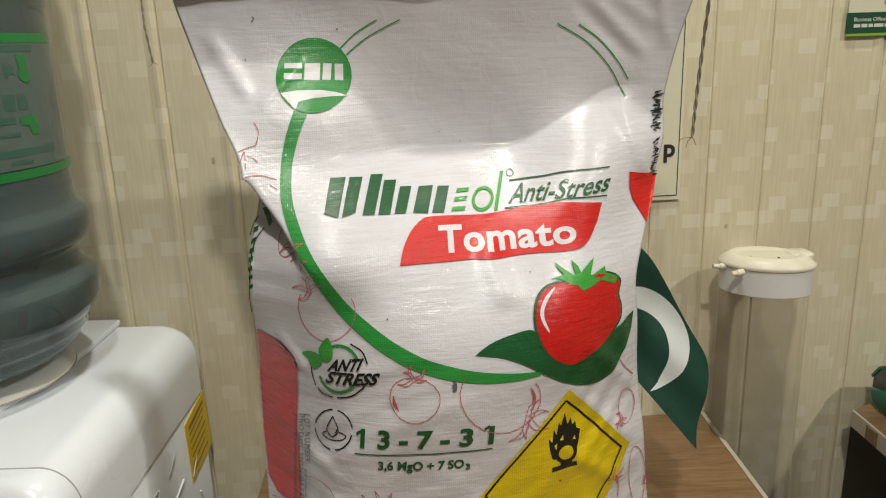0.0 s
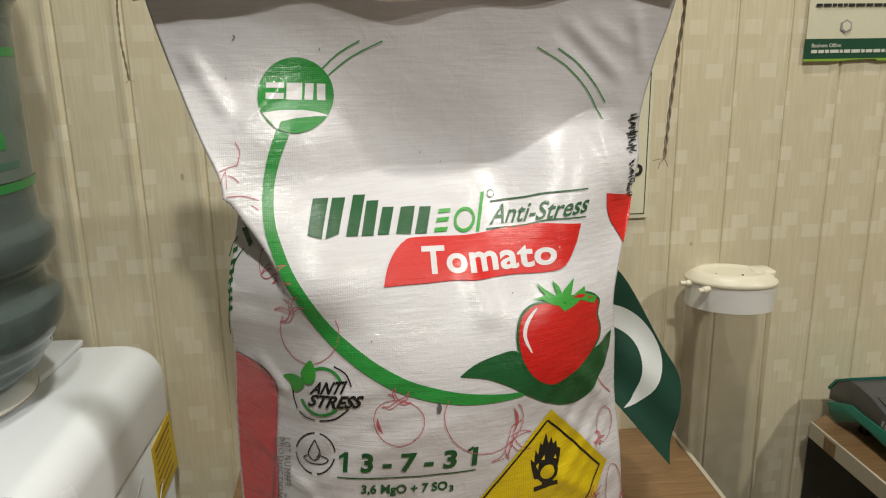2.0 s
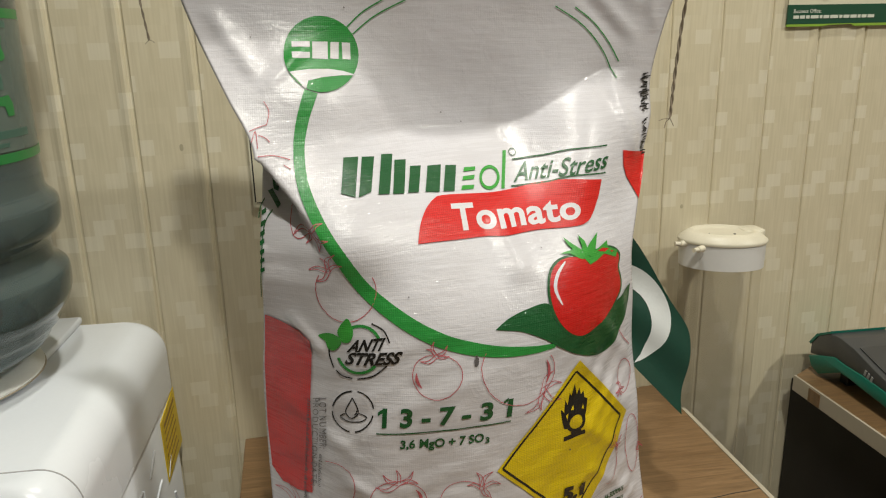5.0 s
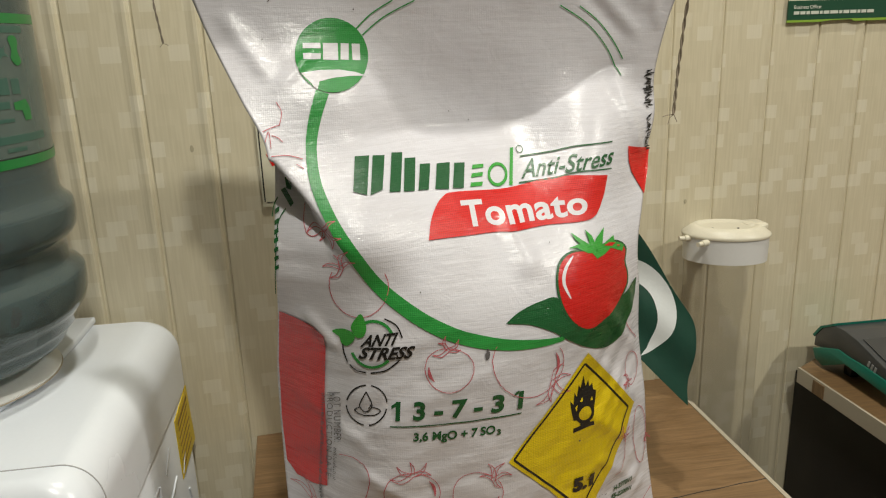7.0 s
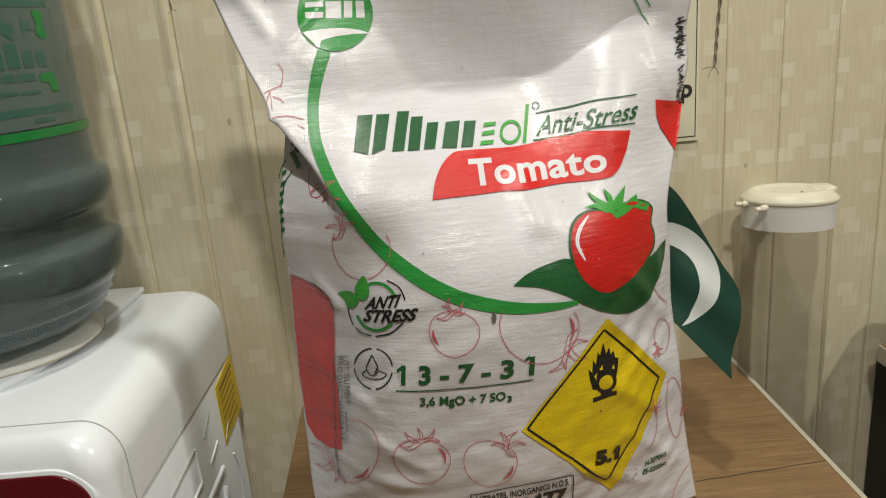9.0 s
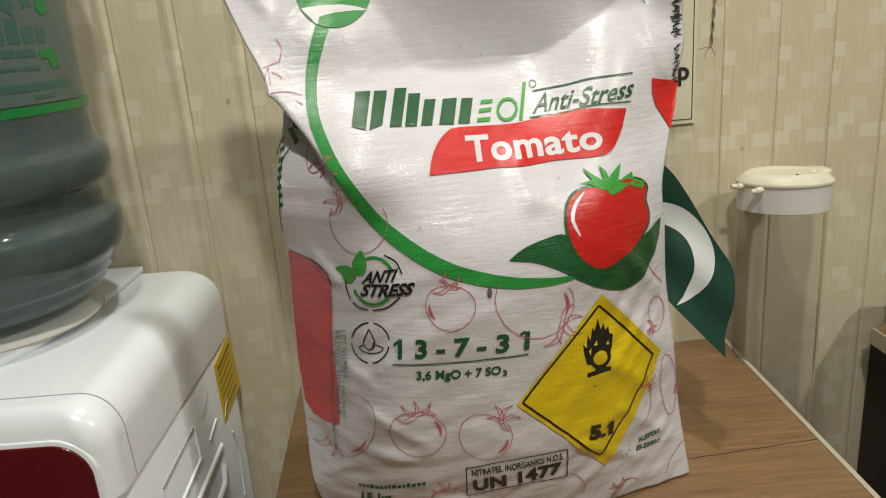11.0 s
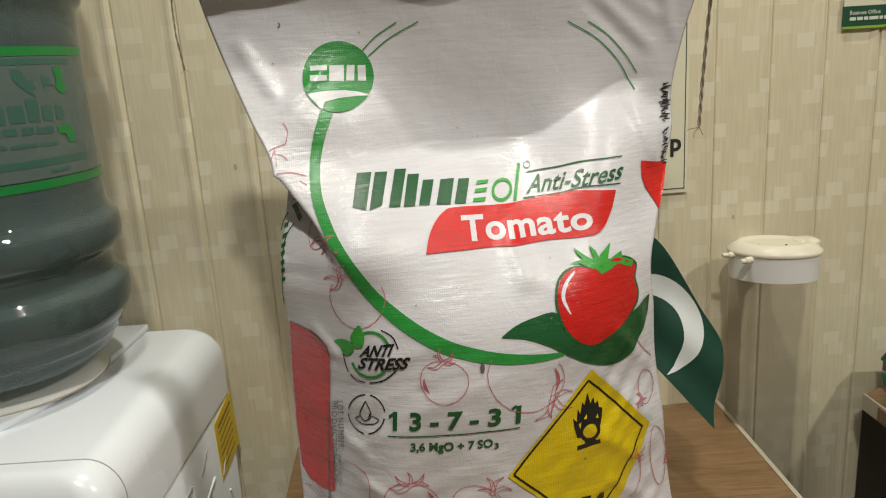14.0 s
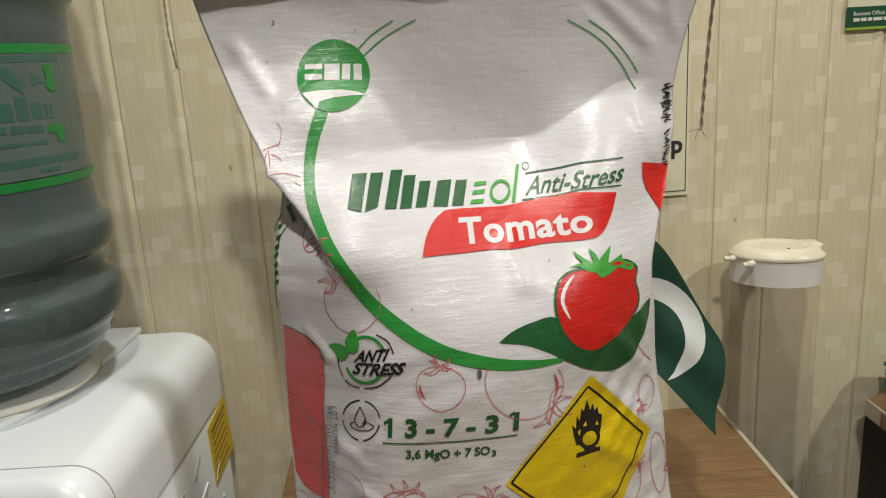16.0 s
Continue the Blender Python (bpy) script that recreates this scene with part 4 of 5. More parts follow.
def bag_print():
    # round mark and the long ring
    mark = lay("round_mark", area(ring_points((-0.1010, 1.2322), (-0.0713, 1.2301), (-0.0992, 1.2617))[:-1]), BAG_GREEN, 0.0006, "round green printed mark")
    lay("round_mark_gap", area([(-0.1272, 1.2191), (-0.1126, 1.2204), (-0.0963, 1.2201), (-0.0842, 1.2178), (-0.0736, 1.2141), (-0.0867, 1.2147), (-0.1011, 1.2140), (-0.1128, 1.2117), (-0.1180, 1.2084), (-0.1148, 1.2054), (-0.1199, 1.2112)]), BAG_PALE, 0.0010, under=mark)
    for quad in ([(-0.1241, 1.2421), (-0.1100, 1.2417), (-0.1102, 1.2375), (-0.1242, 1.2379)], [(-0.1242, 1.2341), (-0.1104, 1.2337), (-0.1106, 1.2291), (-0.1241, 1.2295)], [(-0.1082, 1.2416), (-0.0959, 1.2413), (-0.0965, 1.2276), (-0.1087, 1.2285)], [(-0.0935, 1.2411), (-0.0869, 1.2407), (-0.0880, 1.2275), (-0.0946, 1.2280)], [(-0.0845, 1.2405), (-0.0778, 1.2401), (-0.0782, 1.2268), (-0.0848, 1.2273)]):
        lay("pale_bar", area(quad), BAG_PALE, 0.0010, under=mark)
    green_line = [(-0.1111, 1.2038), (-0.1188, 1.1827), (-0.1230, 1.1605), (-0.1209, 1.1345), (-0.1106, 1.1081), (-0.0957, 1.0825), (-0.0773, 1.0543), (-0.0510, 1.0311), (-0.0244, 1.0156), (0.0025, 1.0059), (0.0302, 0.9995), (0.0566, 0.9965), (0.0750, 0.9962)]
    widths = [0.0108, 0.0095, 0.0086, 0.0088, 0.0090, 0.0098, 0.0108, 0.0114, 0.0114, 0.0104, 0.0088, 0.0062, 0.0034]
    lay("long_ring", stroke([green_line], lambda u: float(np.interp(u * 12, range(13), widths)), 10), BAG_GREEN, 0.0006, "long curved green printed band")
    each("thin_arc", [[(-0.0799, 1.2523), (-0.0661, 1.2644), (-0.0481, 1.2745)], [(-0.0751, 1.2471), (-0.0560, 1.2614), (-0.0294, 1.2741)]], 0.0010, BAG_GREEN)
    each("thin_arc", [[(0.1039, 1.2674), (0.1308, 1.2512), (0.1535, 1.2276), (0.1674, 1.2029)], [(0.1230, 1.2664), (0.1414, 1.2534), (0.1585, 1.2354), (0.1702, 1.2183)]], 0.0010, BAG_GREEN)
    # name bars
    for quad in ([(-0.0924, 1.1274), (-0.0816, 1.1238), (-0.0771, 1.1515), (-0.0890, 1.1521)], [(-0.0789, 1.1235), (-0.0688, 1.1262), (-0.0641, 1.1501), (-0.0743, 1.1511)], [(-0.0633, 1.1238), (-0.0541, 1.1229), (-0.0483, 1.1501), (-0.0579, 1.1510)],
                 [(-0.0513, 1.1225), (-0.0419, 1.1216), (-0.0373, 1.1449), (-0.0471, 1.1457)], [(-0.0386, 1.1216), (-0.0295, 1.1208), (-0.0248, 1.1392), (-0.0342, 1.1399)], [(-0.0237, 1.1205), (-0.0115, 1.1191), (-0.0068, 1.1382), (-0.0189, 1.1385)], [(-0.0081, 1.1192), (0.0018, 1.1185), (0.0068, 1.1368), (-0.0029, 1.1374)]):
        lay("name_bar", area(quad), BAG_DARK, label="slanted dark green printed bar")
    lay("name_bar", area([(0.0078, 1.1187), (0.0189, 1.1185), (0.0202, 1.1213), (0.0091, 1.1216)], [(0.0101, 1.1253), (0.0208, 1.1255), (0.0221, 1.1284), (0.0114, 1.1282)], [(0.0123, 1.1315), (0.0231, 1.1318), (0.0239, 1.1344), (0.0137, 1.1345)]), BAG_LIME)
    lay("name_ring", stroke([ring_points((0.0351, 1.1256), (0.0432, 1.1253), (0.0367, 1.1333))[:-1]], 0.0024, raw=True, closed=True), BAG_LIME)
    lay("name_bar", area([(0.0439, 1.1167), (0.0469, 1.1165), (0.0549, 1.1450), (0.0518, 1.1448)]), BAG_LIME)
    lay("small_ring", stroke([ring_points((0.0603, 1.1434), (0.0633, 1.1432), (0.0607, 1.1461))[:-1]], 0.0007, raw=True, closed=True), BAG_DARK)
    lay("lettering", words("Anti-Stress", (0.0562, 1.1209), (0.1429, 1.1280), (0.0620, 1.1352), mid=(0.0982, 1.1243), bold=0.012, shear=0.12), BAG_DARK)
    each("thin_rule", [[(0.0589, 1.1376), (0.0864, 1.1409), (0.1111, 1.1453), (0.1459, 1.1466)], [(0.0532, 1.1177), (0.0831, 1.1199), (0.1081, 1.1243), (0.1419, 1.1237)]], 0.0011, BAG_DARK)
    label = lay("red_label", area(curve([(-0.0346, 1.0853), (-0.0315, 1.0977), (-0.0256, 1.1079), (-0.0173, 1.1148), (-0.0073, 1.1166), (0.0325, 1.1147), (0.0555, 1.1163), (0.0807, 1.1204), (0.1053, 1.1217), (0.1367, 1.1187)], 5) + curve([(0.1316, 1.1044), (0.1240, 1.0918), (0.1160, 1.0857), (0.1034, 1.0844), (0.0729, 1.0850), (0.0528, 1.0841), (0.0282, 1.0846), (-0.0006, 1.0847)], 5)), BAG_RED, 0.0006, "red printed label with slanted ends")
    lay("lettering", words("Tomato", (-0.0028, 1.0915), (0.1118, 1.0909), (-0.0036, 1.1096), mid=(0.0511, 1.0897), bold=0.028, spacing=1.05), BAG_PALE, 0.0011, under=label)
    # painted tomato and leaves
    lay("printed_leaf", area(curve([(0.0224, 1.0179), (0.0343, 1.0251), (0.0514, 1.0299), (0.0699, 1.0310), (0.0758, 1.0159), (0.0897, 1.0023), (0.1059, 0.9971), (0.1233, 1.0013), (0.1432, 1.0109), (0.1662, 1.0213)], 4) + curve([(0.1638, 1.0057), (0.1549, 0.9880), (0.1429, 0.9737), (0.1291, 0.9697), (0.1116, 0.9751), (0.0948, 0.9832), (0.0791, 0.9933), (0.0643, 1.0038), (0.0453, 1.0130), (0.0312, 1.0163)], 4)), BAG_DARK, 0.0007, "dark green printed leaves")
    edge = [(0.0744, 1.0517), (0.0721, 1.0390), (0.0744, 1.0253), (0.0807, 1.0126), (0.0897, 1.0032), (0.0993, 0.9981), (0.1105, 0.9981), (0.1233, 1.0019), (0.1372, 1.0080), (0.1485, 1.0196), (0.1505, 1.0299), (0.1479, 1.0412), (0.1500, 1.0520), (0.1387, 1.0607), (0.1219, 1.0619), (0.1049, 1.0609), (0.0919, 1.0621), (0.0814, 1.0592)]
    mid = sum((Vector(p) for p in edge), Vector((0, 0))) / len(edge)
    lay("tomato_rim", area(curve([mid + (Vector(p) - mid) * 1.055 for p in edge], 5, True)), BAG_DARK, 0.0010)
    tomato = lay("tomato_body", area(curve(edge, 5, True)), BAG_TOMATO, 0.0014, "glossy red printed tomato")
    lay("tomato_shine", stroke([[(0.0896, 1.0599), (0.0803, 1.0509), (0.0772, 1.0405), (0.0826, 1.0275)]], lambda u: 0.0004 + 0.0028 * math.sin(math.pi * u) ** 0.7, 10), BAG_PALE, 0.0018, under=tomato)
    crown = (0.1158, 1.0597)
    lay("tomato_crown", area([(0.1223, 1.0564), (0.1046, 1.0592), (0.0949, 1.0646), (0.0859, 1.0657), (0.0980, 1.0675), (0.0940, 1.0714), (0.0909, 1.0773), (0.0982, 1.0717), (0.1068, 1.0658)], [(0.1048, 1.0601), (0.1077, 1.0682), (0.1050, 1.0776), (0.1111, 1.0719), (0.1141, 1.0636)],
                             [(0.1081, 1.0603), (0.1149, 1.0686), (0.1259, 1.0763), (0.1228, 1.0676), (0.1205, 1.0605)], [(0.1138, 1.0530), (0.1070, 1.0605), (0.1220, 1.0628), (0.1359, 1.0674), (0.1364, 1.0622), (0.1484, 1.0563), (0.1454, 1.0513), (0.1309, 1.0580), (0.1221, 1.0547)]), BAG_LIME, 0.0019, "bright green printed tomato crown", under=tomato)
    lay("crown_gap", area([(0.1230, 1.0617), (0.1292, 1.0630), (0.1374, 1.0606), (0.1323, 1.0591)], [(0.1385, 1.0589), (0.1440, 1.0570), (0.1401, 1.0566)]), BAG_TOMATO, 0.0022, under=tomato)
    # red fields at the sides
    lay("red_field", area([(-0.1608, 1.0239), (-0.1487, 1.0210), (-0.1326, 1.0171), (-0.1241, 1.0106), (-0.1231, 0.9992), (-0.1276, 0.9536), (-0.1288, 0.9117), (-0.1316, 0.8672), (-0.1453, 0.8617), (-0.1595, 0.8609), (-0.1688, 0.8706), (-0.1697, 0.9133), (-0.1668, 0.9719)]), BAG_RED, 0.0006, "red printed field")
    lay("red_field", area([(0.1661, 1.1397), (0.1968, 1.1339), (0.1919, 1.1146), (0.1833, 1.0934), (0.1775, 1.1029), (0.1691, 1.1159), (0.1659, 1.1265)]), BAG_RED, 0.0006, "red printed field")
    # round signs
    each("sign_ring", [ring_points((-0.0856, 1.0079), (-0.0687, 1.0082), (-0.0836, 1.0270), 25, 145), ring_points((-0.0856, 1.0079), (-0.0687, 1.0082), (-0.0836, 1.0270), 205, 320)], 0.0024, BAG_GREEN, raw=True)
    each("sign_arc", [[(-0.0748, 1.0291), (-0.0658, 1.0236), (-0.0618, 1.0139)], [(-0.0883, 0.9832), (-0.0758, 0.9868), (-0.0649, 0.9958)], [(-0.1089, 1.0111), (-0.1088, 1.0006), (-0.1061, 0.9905)], [(-0.1044, 0.9889), (-0.0995, 0.9847), (-0.0920, 0.9833)]], 0.0012, BAG_BLACK)
    lay("butterfly", area(curve([(-0.1167, 1.0159), (-0.1074, 1.0193), (-0.0992, 1.0159), (-0.0999, 1.0102), (-0.1053, 1.0048), (-0.1099, 1.0068), (-0.1113, 1.0118)], 4, True), curve([(-0.0992, 1.0159), (-0.1013, 1.0222), (-0.0941, 1.0322), (-0.0908, 1.0291), (-0.0893, 1.0210), (-0.0924, 1.0141), (-0.0972, 1.0128)], 4, True)), BAG_LIME, 0.0010, "green printed butterfly")
    lay("lettering", words("ANTI", (-0.0951, 1.0059), (-0.0682, 1.0087), (-0.0913, 1.0155), bold=0.035, shear=0.14), BAG_BLACK, 0.0011)
    lay("lettering", words("STRESS", (-0.0973, 0.9957), (-0.0553, 0.9979), (-0.0938, 1.0051), bold=0.035, shear=0.14), BAG_BLACK, 0.0011)
    for a, b in ((10, 80), (95, 170), (185, 265), (280, 350)):
        lay("sign_arc", stroke([ring_points((-0.0933, 0.9553), (-0.0771, 0.9570), (-0.0913, 0.9726), a, b, 14)], 0.0011, raw=True), BAG_BLACK)
    lay("drop", stroke([[(-0.0929, 0.9671), (-0.0977, 0.9585), (-0.0988, 0.9534), (-0.0949, 0.9492), (-0.0897, 0.9534), (-0.0895, 0.9592), (-0.0929, 0.9671)], [(-0.0993, 0.9528), (-0.1032, 0.9491), (-0.0967, 0.9460), (-0.0869, 0.9479), (-0.0827, 0.9522), (-0.0886, 0.9545)], [(-0.0921, 0.9526), (-0.0905, 0.9547), (-0.0902, 0.9567)]], 0.0009), BAG_BLACK)
    lay("lettering", words("1 3 - 7 - 3 1", (-0.0713, 0.9451), (0.0352, 0.9426), (-0.0698, 0.9602), mid=(-0.0207, 0.9450), bold=0.035, spacing=1.0), BAG_DARK)
    lay("lettering", area([(-0.0738, 0.9542), (-0.0737, 0.9570), (-0.0690, 0.9604), (-0.0688, 0.9574)]), BAG_DARK)
    lay("lettering", area([(0.0280, 0.9546), (0.0282, 0.9573), (0.0324, 0.9596), (0.0324, 0.9570)]), BAG_DARK)
    each("thin_rule", [[(-0.0760, 0.9396), (-0.0462, 0.9393), (-0.0097, 0.9391), (0.0345, 0.9377)]], 0.0011, BAG_DARK)
    lay("lettering", words("3,6 MgO + 7 SO", (-0.0580, 0.9258), (0.0108, 0.9236), (-0.0573, 0.9333), mid=(-0.0235, 0.9249), bold=0.03), BAG_DARK)
    lay("lettering", words("3", (0.0122, 0.9217), (0.0159, 0.9214), (0.0124, 0.9269), bold=0.03), BAG_DARK)
    # danger label
    danger = lay("danger_label", area([(0.1007, 0.9750), (0.1309, 0.9390), (0.1643, 0.8968), (0.1528, 0.8743), (0.1364, 0.8494), (0.1045, 0.8021), (0.0615, 0.8525), (0.0227, 0.8925), (0.0620, 0.9355)]), BAG_YELLOW, 0.0006, "yellow printed diamond danger label")
    each("danger_frame", [[(0.0975, 0.9653), (0.0618, 0.9309), (0.0277, 0.8935)], [(0.0277, 0.8935), (0.0607, 0.8590), (0.0983, 0.8178)], [(0.0983, 0.8178), (0.1279, 0.8575), (0.1426, 0.8786), (0.1546, 0.8974)], [(0.1546, 0.8974), (0.1245, 0.9340), (0.0975, 0.9653)]], 0.0020, BAG_BLACK, 0.0010, under=danger)
    lay("flame", area([(0.0856, 0.9147), (0.0832, 0.9244), (0.0820, 0.9345), (0.0855, 0.9300), (0.0865, 0.9418), (0.0890, 0.9360), (0.0910, 0.9470), (0.0930, 0.9433), (0.0962, 0.9540), (0.0991, 0.9424), (0.1021, 0.9474), (0.1035, 0.9408), (0.1064, 0.9429), (0.1073, 0.9369), (0.1107, 0.9347), (0.1090, 0.9237), (0.1050, 0.9138), (0.1037, 0.9197), (0.1019, 0.9246), (0.0976, 0.9275), (0.0932, 0.9264), (0.0905, 0.9213), (0.0904, 0.9138)]), BAG_BLACK, 0.0010, under=danger)
    lay("flame_ring", stroke([ring_points((0.0977, 0.9185), (0.1058, 0.9171), (0.0987, 0.9266))[:-1]], 0.0034, raw=True, closed=True), BAG_BLACK, 0.0012, under=danger)
    lay("flame_bar", area([(0.0854, 0.9073), (0.1073, 0.9085), (0.1080, 0.9040), (0.0853, 0.9030)], [(0.0924, 0.9099), (0.1030, 0.9103), (0.1043, 0.9057), (0.0934, 0.9058)]), BAG_BLACK, 0.0012, under=danger)
    lay("flame_gap", area([(0.0870, 0.9270), (0.0896, 0.9288), (0.0889, 0.9228)], [(0.0919, 0.9307), (0.0948, 0.9342), (0.0951, 0.9302)], [(0.1034, 0.9283), (0.1054, 0.9315), (0.1063, 0.9272)]), BAG_YELLOW, 0.0013, under=danger)
    lay("lettering", words("5.1", (0.0866, 0.8402), (0.1104, 0.8381), (0.0874, 0.8533), bold=0.065), BAG_BLACK, 0.0024, under=danger)
    lay("lettering", area([(0.1036, 0.8464), (0.1038, 0.8490), (0.1072, 0.8516), (0.1073, 0.8484)]), BAG_BLACK, 0.0024, under=danger)
    lay("lettering", words("H-3370V1", (0.1402, 0.8113), (0.1622, 0.8129), (0.1407, 0.8167), bold=0.035), BAG_DARK)
    lay("lettering", words("ES-2200V1", (0.1373, 0.8040), (0.1635, 0.8016), (0.1382, 0.8087), bold=0.035), BAG_DARK)
    each("number_frame", [[(-0.0230, 0.8363), (0.0209, 0.8385), (0.0667, 0.8360)], [(0.0667, 0.8360), (0.0669, 0.8195), (0.0668, 0.8030)], [(0.0668, 0.8030), (0.0203, 0.8057), (-0.0239, 0.8021)], [(-0.0239, 0.8021), (-0.0235, 0.8199), (-0.0230, 0.8363)]], 0.0011, BAG_BLACK)
    lay("lettering", words("NITRATES, INORGANICS N.O.S.", (-0.0187, 0.8269), (0.0631, 0.8264), (-0.0188, 0.8337), bold=0.025), BAG_BLACK)
    lay("lettering", words("UN 1477", (-0.0181, 0.8079), (0.0617, 0.8101), (-0.0185, 0.8213), bold=0.05, spacing=1.06), BAG_BLACK)
    lay("lettering", words("15 kg", (-0.1210, 0.7846), (-0.0921, 0.7941), (-0.1190, 0.7986), bold=0.035), BAG_DARK)
    rng = random.Random(4)
    x = 648
    bars = []
    left, right = Vector((-0.1203, 0.8051)), Vector((-0.0579, 0.8200))
    while x < 763:
        w = rng.uniform(4, 8)
        p, q = left.lerp(right, (x - 648) / 119), left.lerp(right, (x + w - 648) / 119)
        h = Vector((0, 0.0034 + 0.001 * (rng.random() > 0.7)))
        bars.append([p, q, q + h, p + h])
        x += w + 1.8
    lay("address_bar", area(*bars), BAG_DARK)
    # stamped columns of small lettering
    lay("stamped_lettering", words("LOT NUMBER:", (-0.1198, 0.9599), (-0.1223, 0.9147), (-0.1138, 0.9618), spacing=1.25), BAG_INK)
    lay("stamped_lettering", words("PRODUCTION DATE:", (-0.1248, 0.9582), (-0.1324, 0.8736), (-0.1198, 0.9599), spacing=1.25), BAG_INK, 0.0011)
    dots = []
    for column, (p, q) in enumerate((((-0.1295, 0.9560), (-0.1403, 0.8548)), ((-0.1231, 0.9092), (-0.1263, 0.8770)), ((-0.1387, 0.8661), (-0.1395, 0.8368)))):
        p, q = Vector(p), Vector(q)
        k = 0.0
        while k < 1:
            w = rng.uniform(0.010, 0.024)
            m = p.lerp(q, k)
            t = rng.uniform(0.0012, 0.0030)
            dots.append([m, m + Vector((t, 0)), m + Vector((t, -0.0007)), m + Vector((0, -0.0007))])
            k += w * (1 if column == 0 else 2.5)
    lay("stamped_bar", area(*dots), BAG_INK, 0.0011)
    marks = []
    top, foot = Vector((0.1989, 1.2062)), Vector((0.1938, 1.1337))
    for k in range(64):
        m = top.lerp(foot, k / 63 + rng.uniform(-0.006, 0.006))
        if 0.46 < k / 63 < 0.56:
            continue
        w = rng.uniform(0.002, 0.0085) * (1.15 if k < 30 else 0.7)
        m += Vector((rng.uniform(-0.0025, 0.0015), 0))
        s = rng.uniform(-0.002, 0.002)
        marks.append([m + Vector((-w / 2, 0)), m + Vector((w / 2, s)), m + Vector((w / 2, s - 0.0009)), m + Vector((-w / 2, -0.0012))])
    lay("smeared_stamp", area(*marks), BAG_BLACK, 0.0008, "smeared black stamped lettering")
    # drawn tomatoes
    drawn_tomato((-0.0260, 0.9863), (-0.0064, 0.9844), (-0.0244, 1.0043), 95, 0.013, 8, shine=200)
    drawn_tomato((0.0427, 0.9788), (0.0754, 0.9710), (0.0444, 1.0072), -38, 0.022, 10, a0=(150, 395), shine=5)
    drawn_tomato((-0.0612, 0.8751), (-0.0378, 0.8727), (-0.0592, 0.8968), 92, 0.016, 8, shine=20)
    drawn_tomato((-0.0044, 0.8667), (0.0178, 0.8621), (-0.0030, 0.8892), 50, 0.016, 10, shine=-30)
    drawn_tomato((-0.1235, 0.8699), (-0.0971, 0.8807), (-0.1188, 0.9047), 215, 0.020, 12, a0=(-115, 90), shine=-55)
    drawn_tomato((-0.0938, 1.0541), (-0.0707, 1.0532), (-0.0924, 1.0778), 128, 0.014, 14, a0=(150, 390))
    drawn_tomato((-0.1195, 1.1133), (-0.1059, 1.1187), (-0.1154, 1.1333), -62, 0.014, 10, a0=(150, 305))
    drawn_tomato((0.1602, 0.9333), (0.1690, 0.9298), (0.1611, 0.9496), 230, 0.008, 10)
    drawn_tomato((0.1748, 0.8573), (0.1843, 0.8526), (0.1729, 0.8892), -10, 0.006, 10)
    drawn_tomato((0.1373, 0.8620), (0.1536, 0.8534), (0.1364, 0.8897), 35, 0.010, 12, a0=(-85, 40))
    drawn_tomato((0.1336, 0.7460), (0.1528, 0.7422), (0.1326, 0.7747), 130, 0.012, 10, a0=(60, 170))
    drawn_tomato((-0.0390, 0.7847), (-0.0187, 0.7815), (-0.0372, 0.8136), 110, 0.014, 10, a0=(20, 165))
    each("tomato_outline", [[(0.0683, 0.8061), (0.0796, 0.7970), (0.0851, 0.7843), (0.0845, 0.7720)], [(0.1718, 0.7623), (0.1783, 0.7774), (0.1921, 0.7911)], [(0.1506, 0.9832), (0.1571, 0.9732), (0.1669, 0.9614)], [(0.0020, 0.7881), (0.0150, 0.7980), (0.0254, 0.8049)]], 0.0007, BAG_PINK)
    each("tomato_outline", [[(-0.1540, 1.1574), (-0.1418, 1.1572), (-0.1300, 1.1536)], [(-0.1351, 1.1501), (-0.1296, 1.1466)], [(-0.1477, 1.1975), (-0.1442, 1.1900), (-0.1464, 1.1802)], [(-0.1597, 1.1759), (-0.1528, 1.1785), (-0.1464, 1.1802)], [(-0.1583, 1.1679), (-0.1551, 1.1756), (-0.1539, 1.1631)], [(-0.1529, 1.1727), (-0.1479, 1.1705), (-0.1448, 1.1672)]], 0.0006, BAG_PINK)
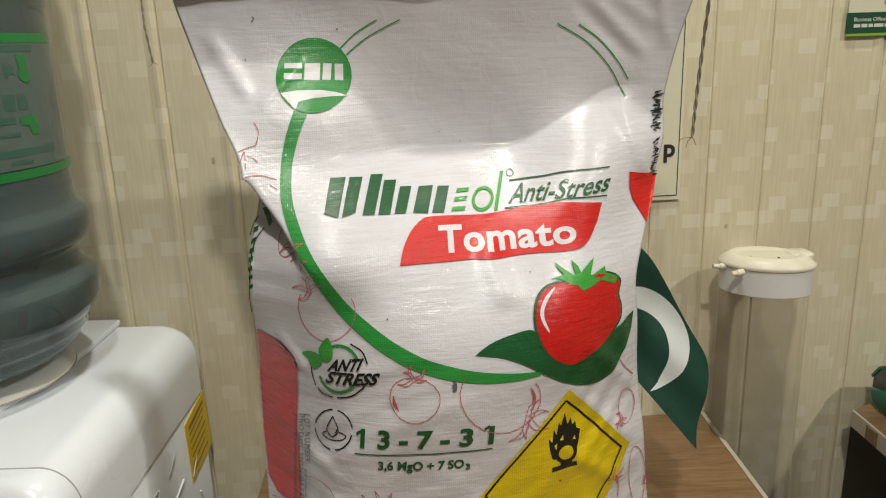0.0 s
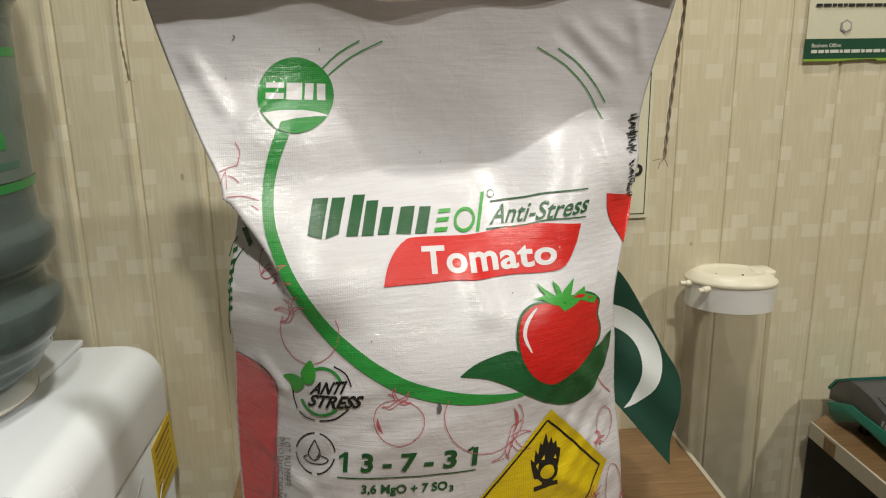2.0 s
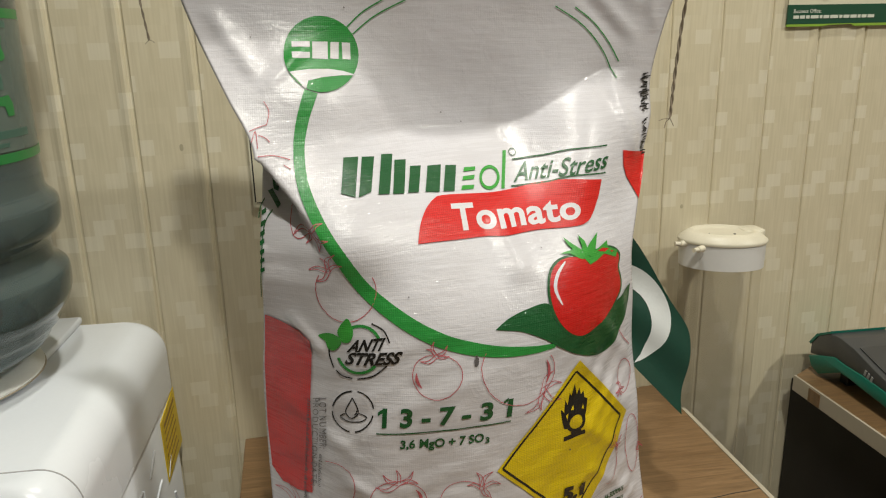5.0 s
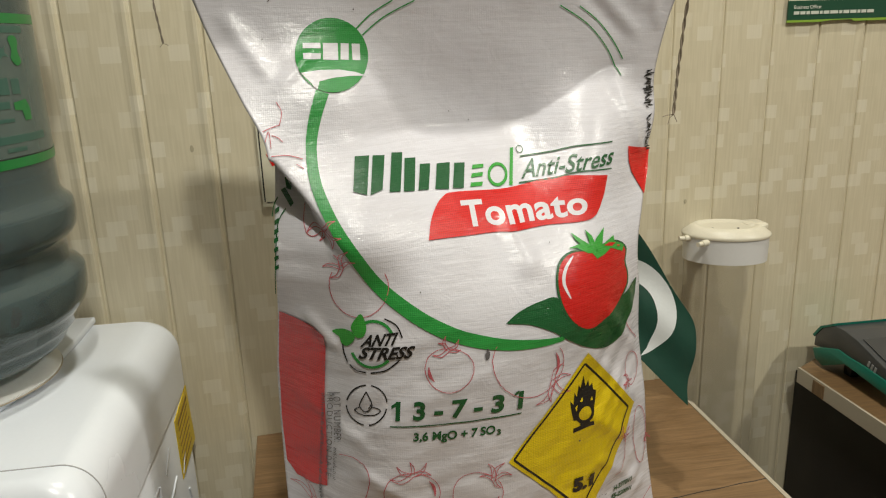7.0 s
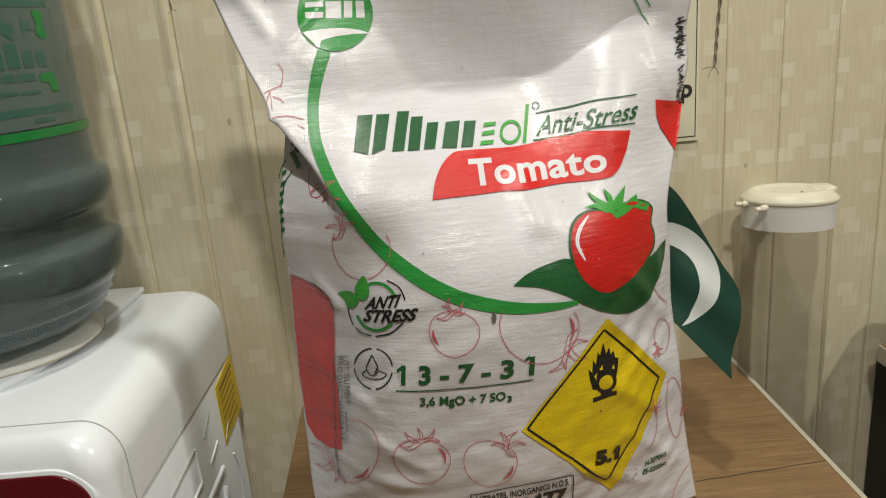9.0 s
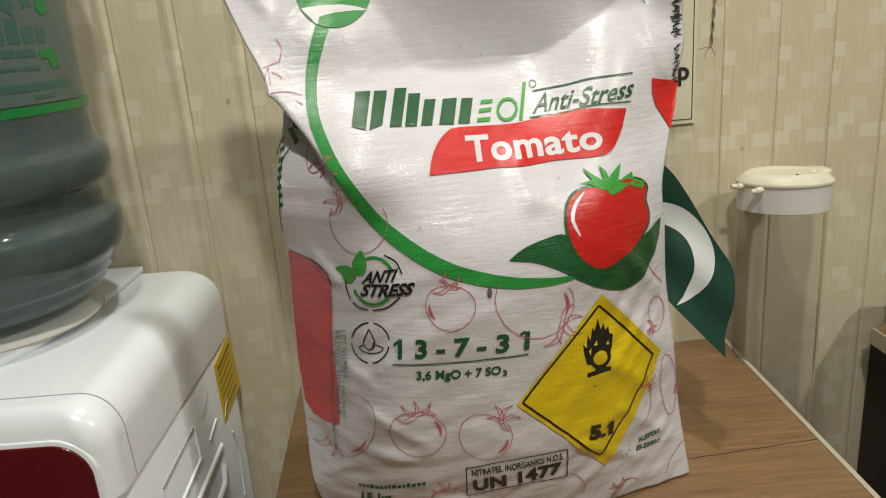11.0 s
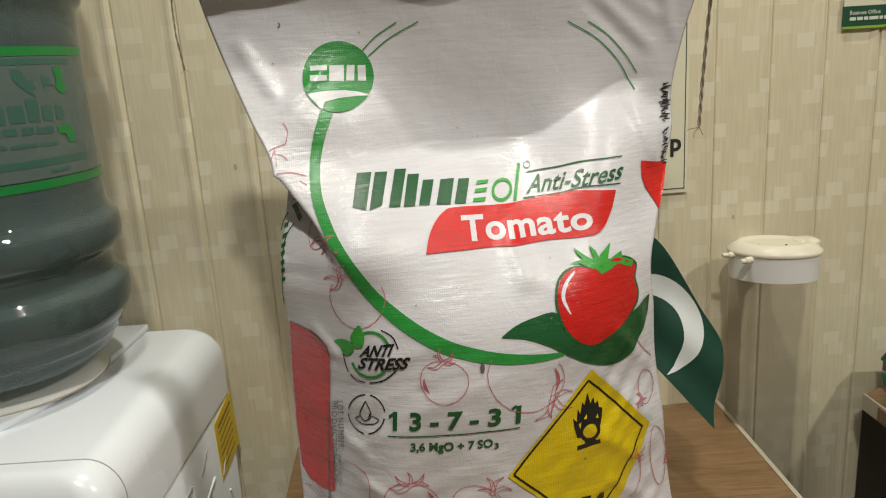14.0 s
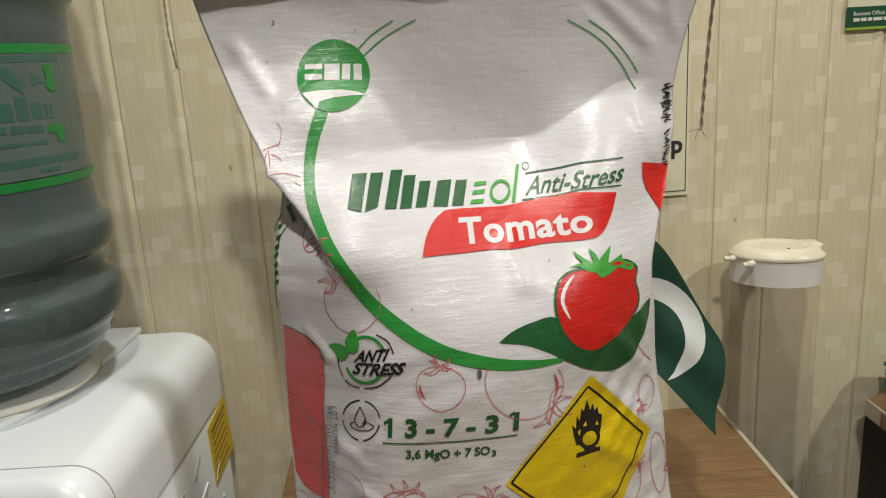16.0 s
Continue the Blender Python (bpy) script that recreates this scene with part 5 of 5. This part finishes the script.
    # side print that turns the corner
    lay("side_bar", area([(-0.1523, 1.1229), (-0.1485, 1.1244), (-0.1415, 1.1140), (-0.1439, 1.1111)], [(-0.1488, 1.1316), (-0.1397, 1.1380), (-0.1437, 1.1223), (-0.1475, 1.1239)]), BAG_DARK)
    each("side_rule", [[(-0.1481, 1.1104), (-0.1543, 1.1013), (-0.1569, 1.0835), (-0.1617, 1.0428)], [(-0.1547, 1.1180), (-0.1580, 1.1125), (-0.1594, 1.1051)]], 0.0009, BAG_DARK)
    marks = []
    for z0 in (0.0, 0.0075, 0.014, 0.020, 0.027, 0.034, 0.042):
        p = Vector((-0.1570, 1.1099)) + Vector((-0.0006 * z0 / 0.01, -z0))
        marks.append([p, p + Vector((0.0036, 0.002)), p + Vector((0.0036, -0.0012)), p + Vector((0, -0.0032))])
    lay("side_bar", area(*marks), BAG_DARK)
    # specks, a hair and a rubbed patch of dirt
    lay("dirt_hair", stroke([[(-0.1490, 1.2800), (-0.1478, 1.2785), (-0.1484, 1.2770), (-0.1500, 1.2756)]], 0.0007), BAG_INK, 0.0008, "short dark hair")
    for x, z, r in ((-0.0810, 1.2680, 0.0007), (-0.0005, 1.1790, 0.0006), (0.0180, 1.1700, 0.0005), (0.0930, 0.8920, 0.0009), (-0.1560, 1.2460, 0.0006), (0.0700, 1.0720, 0.0005), (-0.0450, 1.0480, 0.0006)):
        lay("dirt_speck", area(ring_points((x, z), (x + r, z), (x, z + r), n=9)[:-1]), BAG_INK, 0.0014)
    for k in range(14):
        x, z, w = rng.uniform(0.112, 0.130), rng.uniform(0.804, 0.817), rng.uniform(0.0008, 0.0022)
        lay("dirt_speck", area([(x, z), (x + w, z + 0.0006), (x + w * 0.8, z + 0.0014), (x + 0.0002, z + 0.0010)]), BAG_INK, 0.0008)
    blot = ring_points((0.0057, 0.9957), (0.0071, 0.9955), (0.0061, 1.0001))
    lay("ink_spot", area([p + Vector((rng.uniform(-0.0008, 0.0008), rng.uniform(-0.0006, 0.0006))) for p in blot[:-1:2]]), BAG_INK, 0.0008, "small dark smudge")


bag_print()
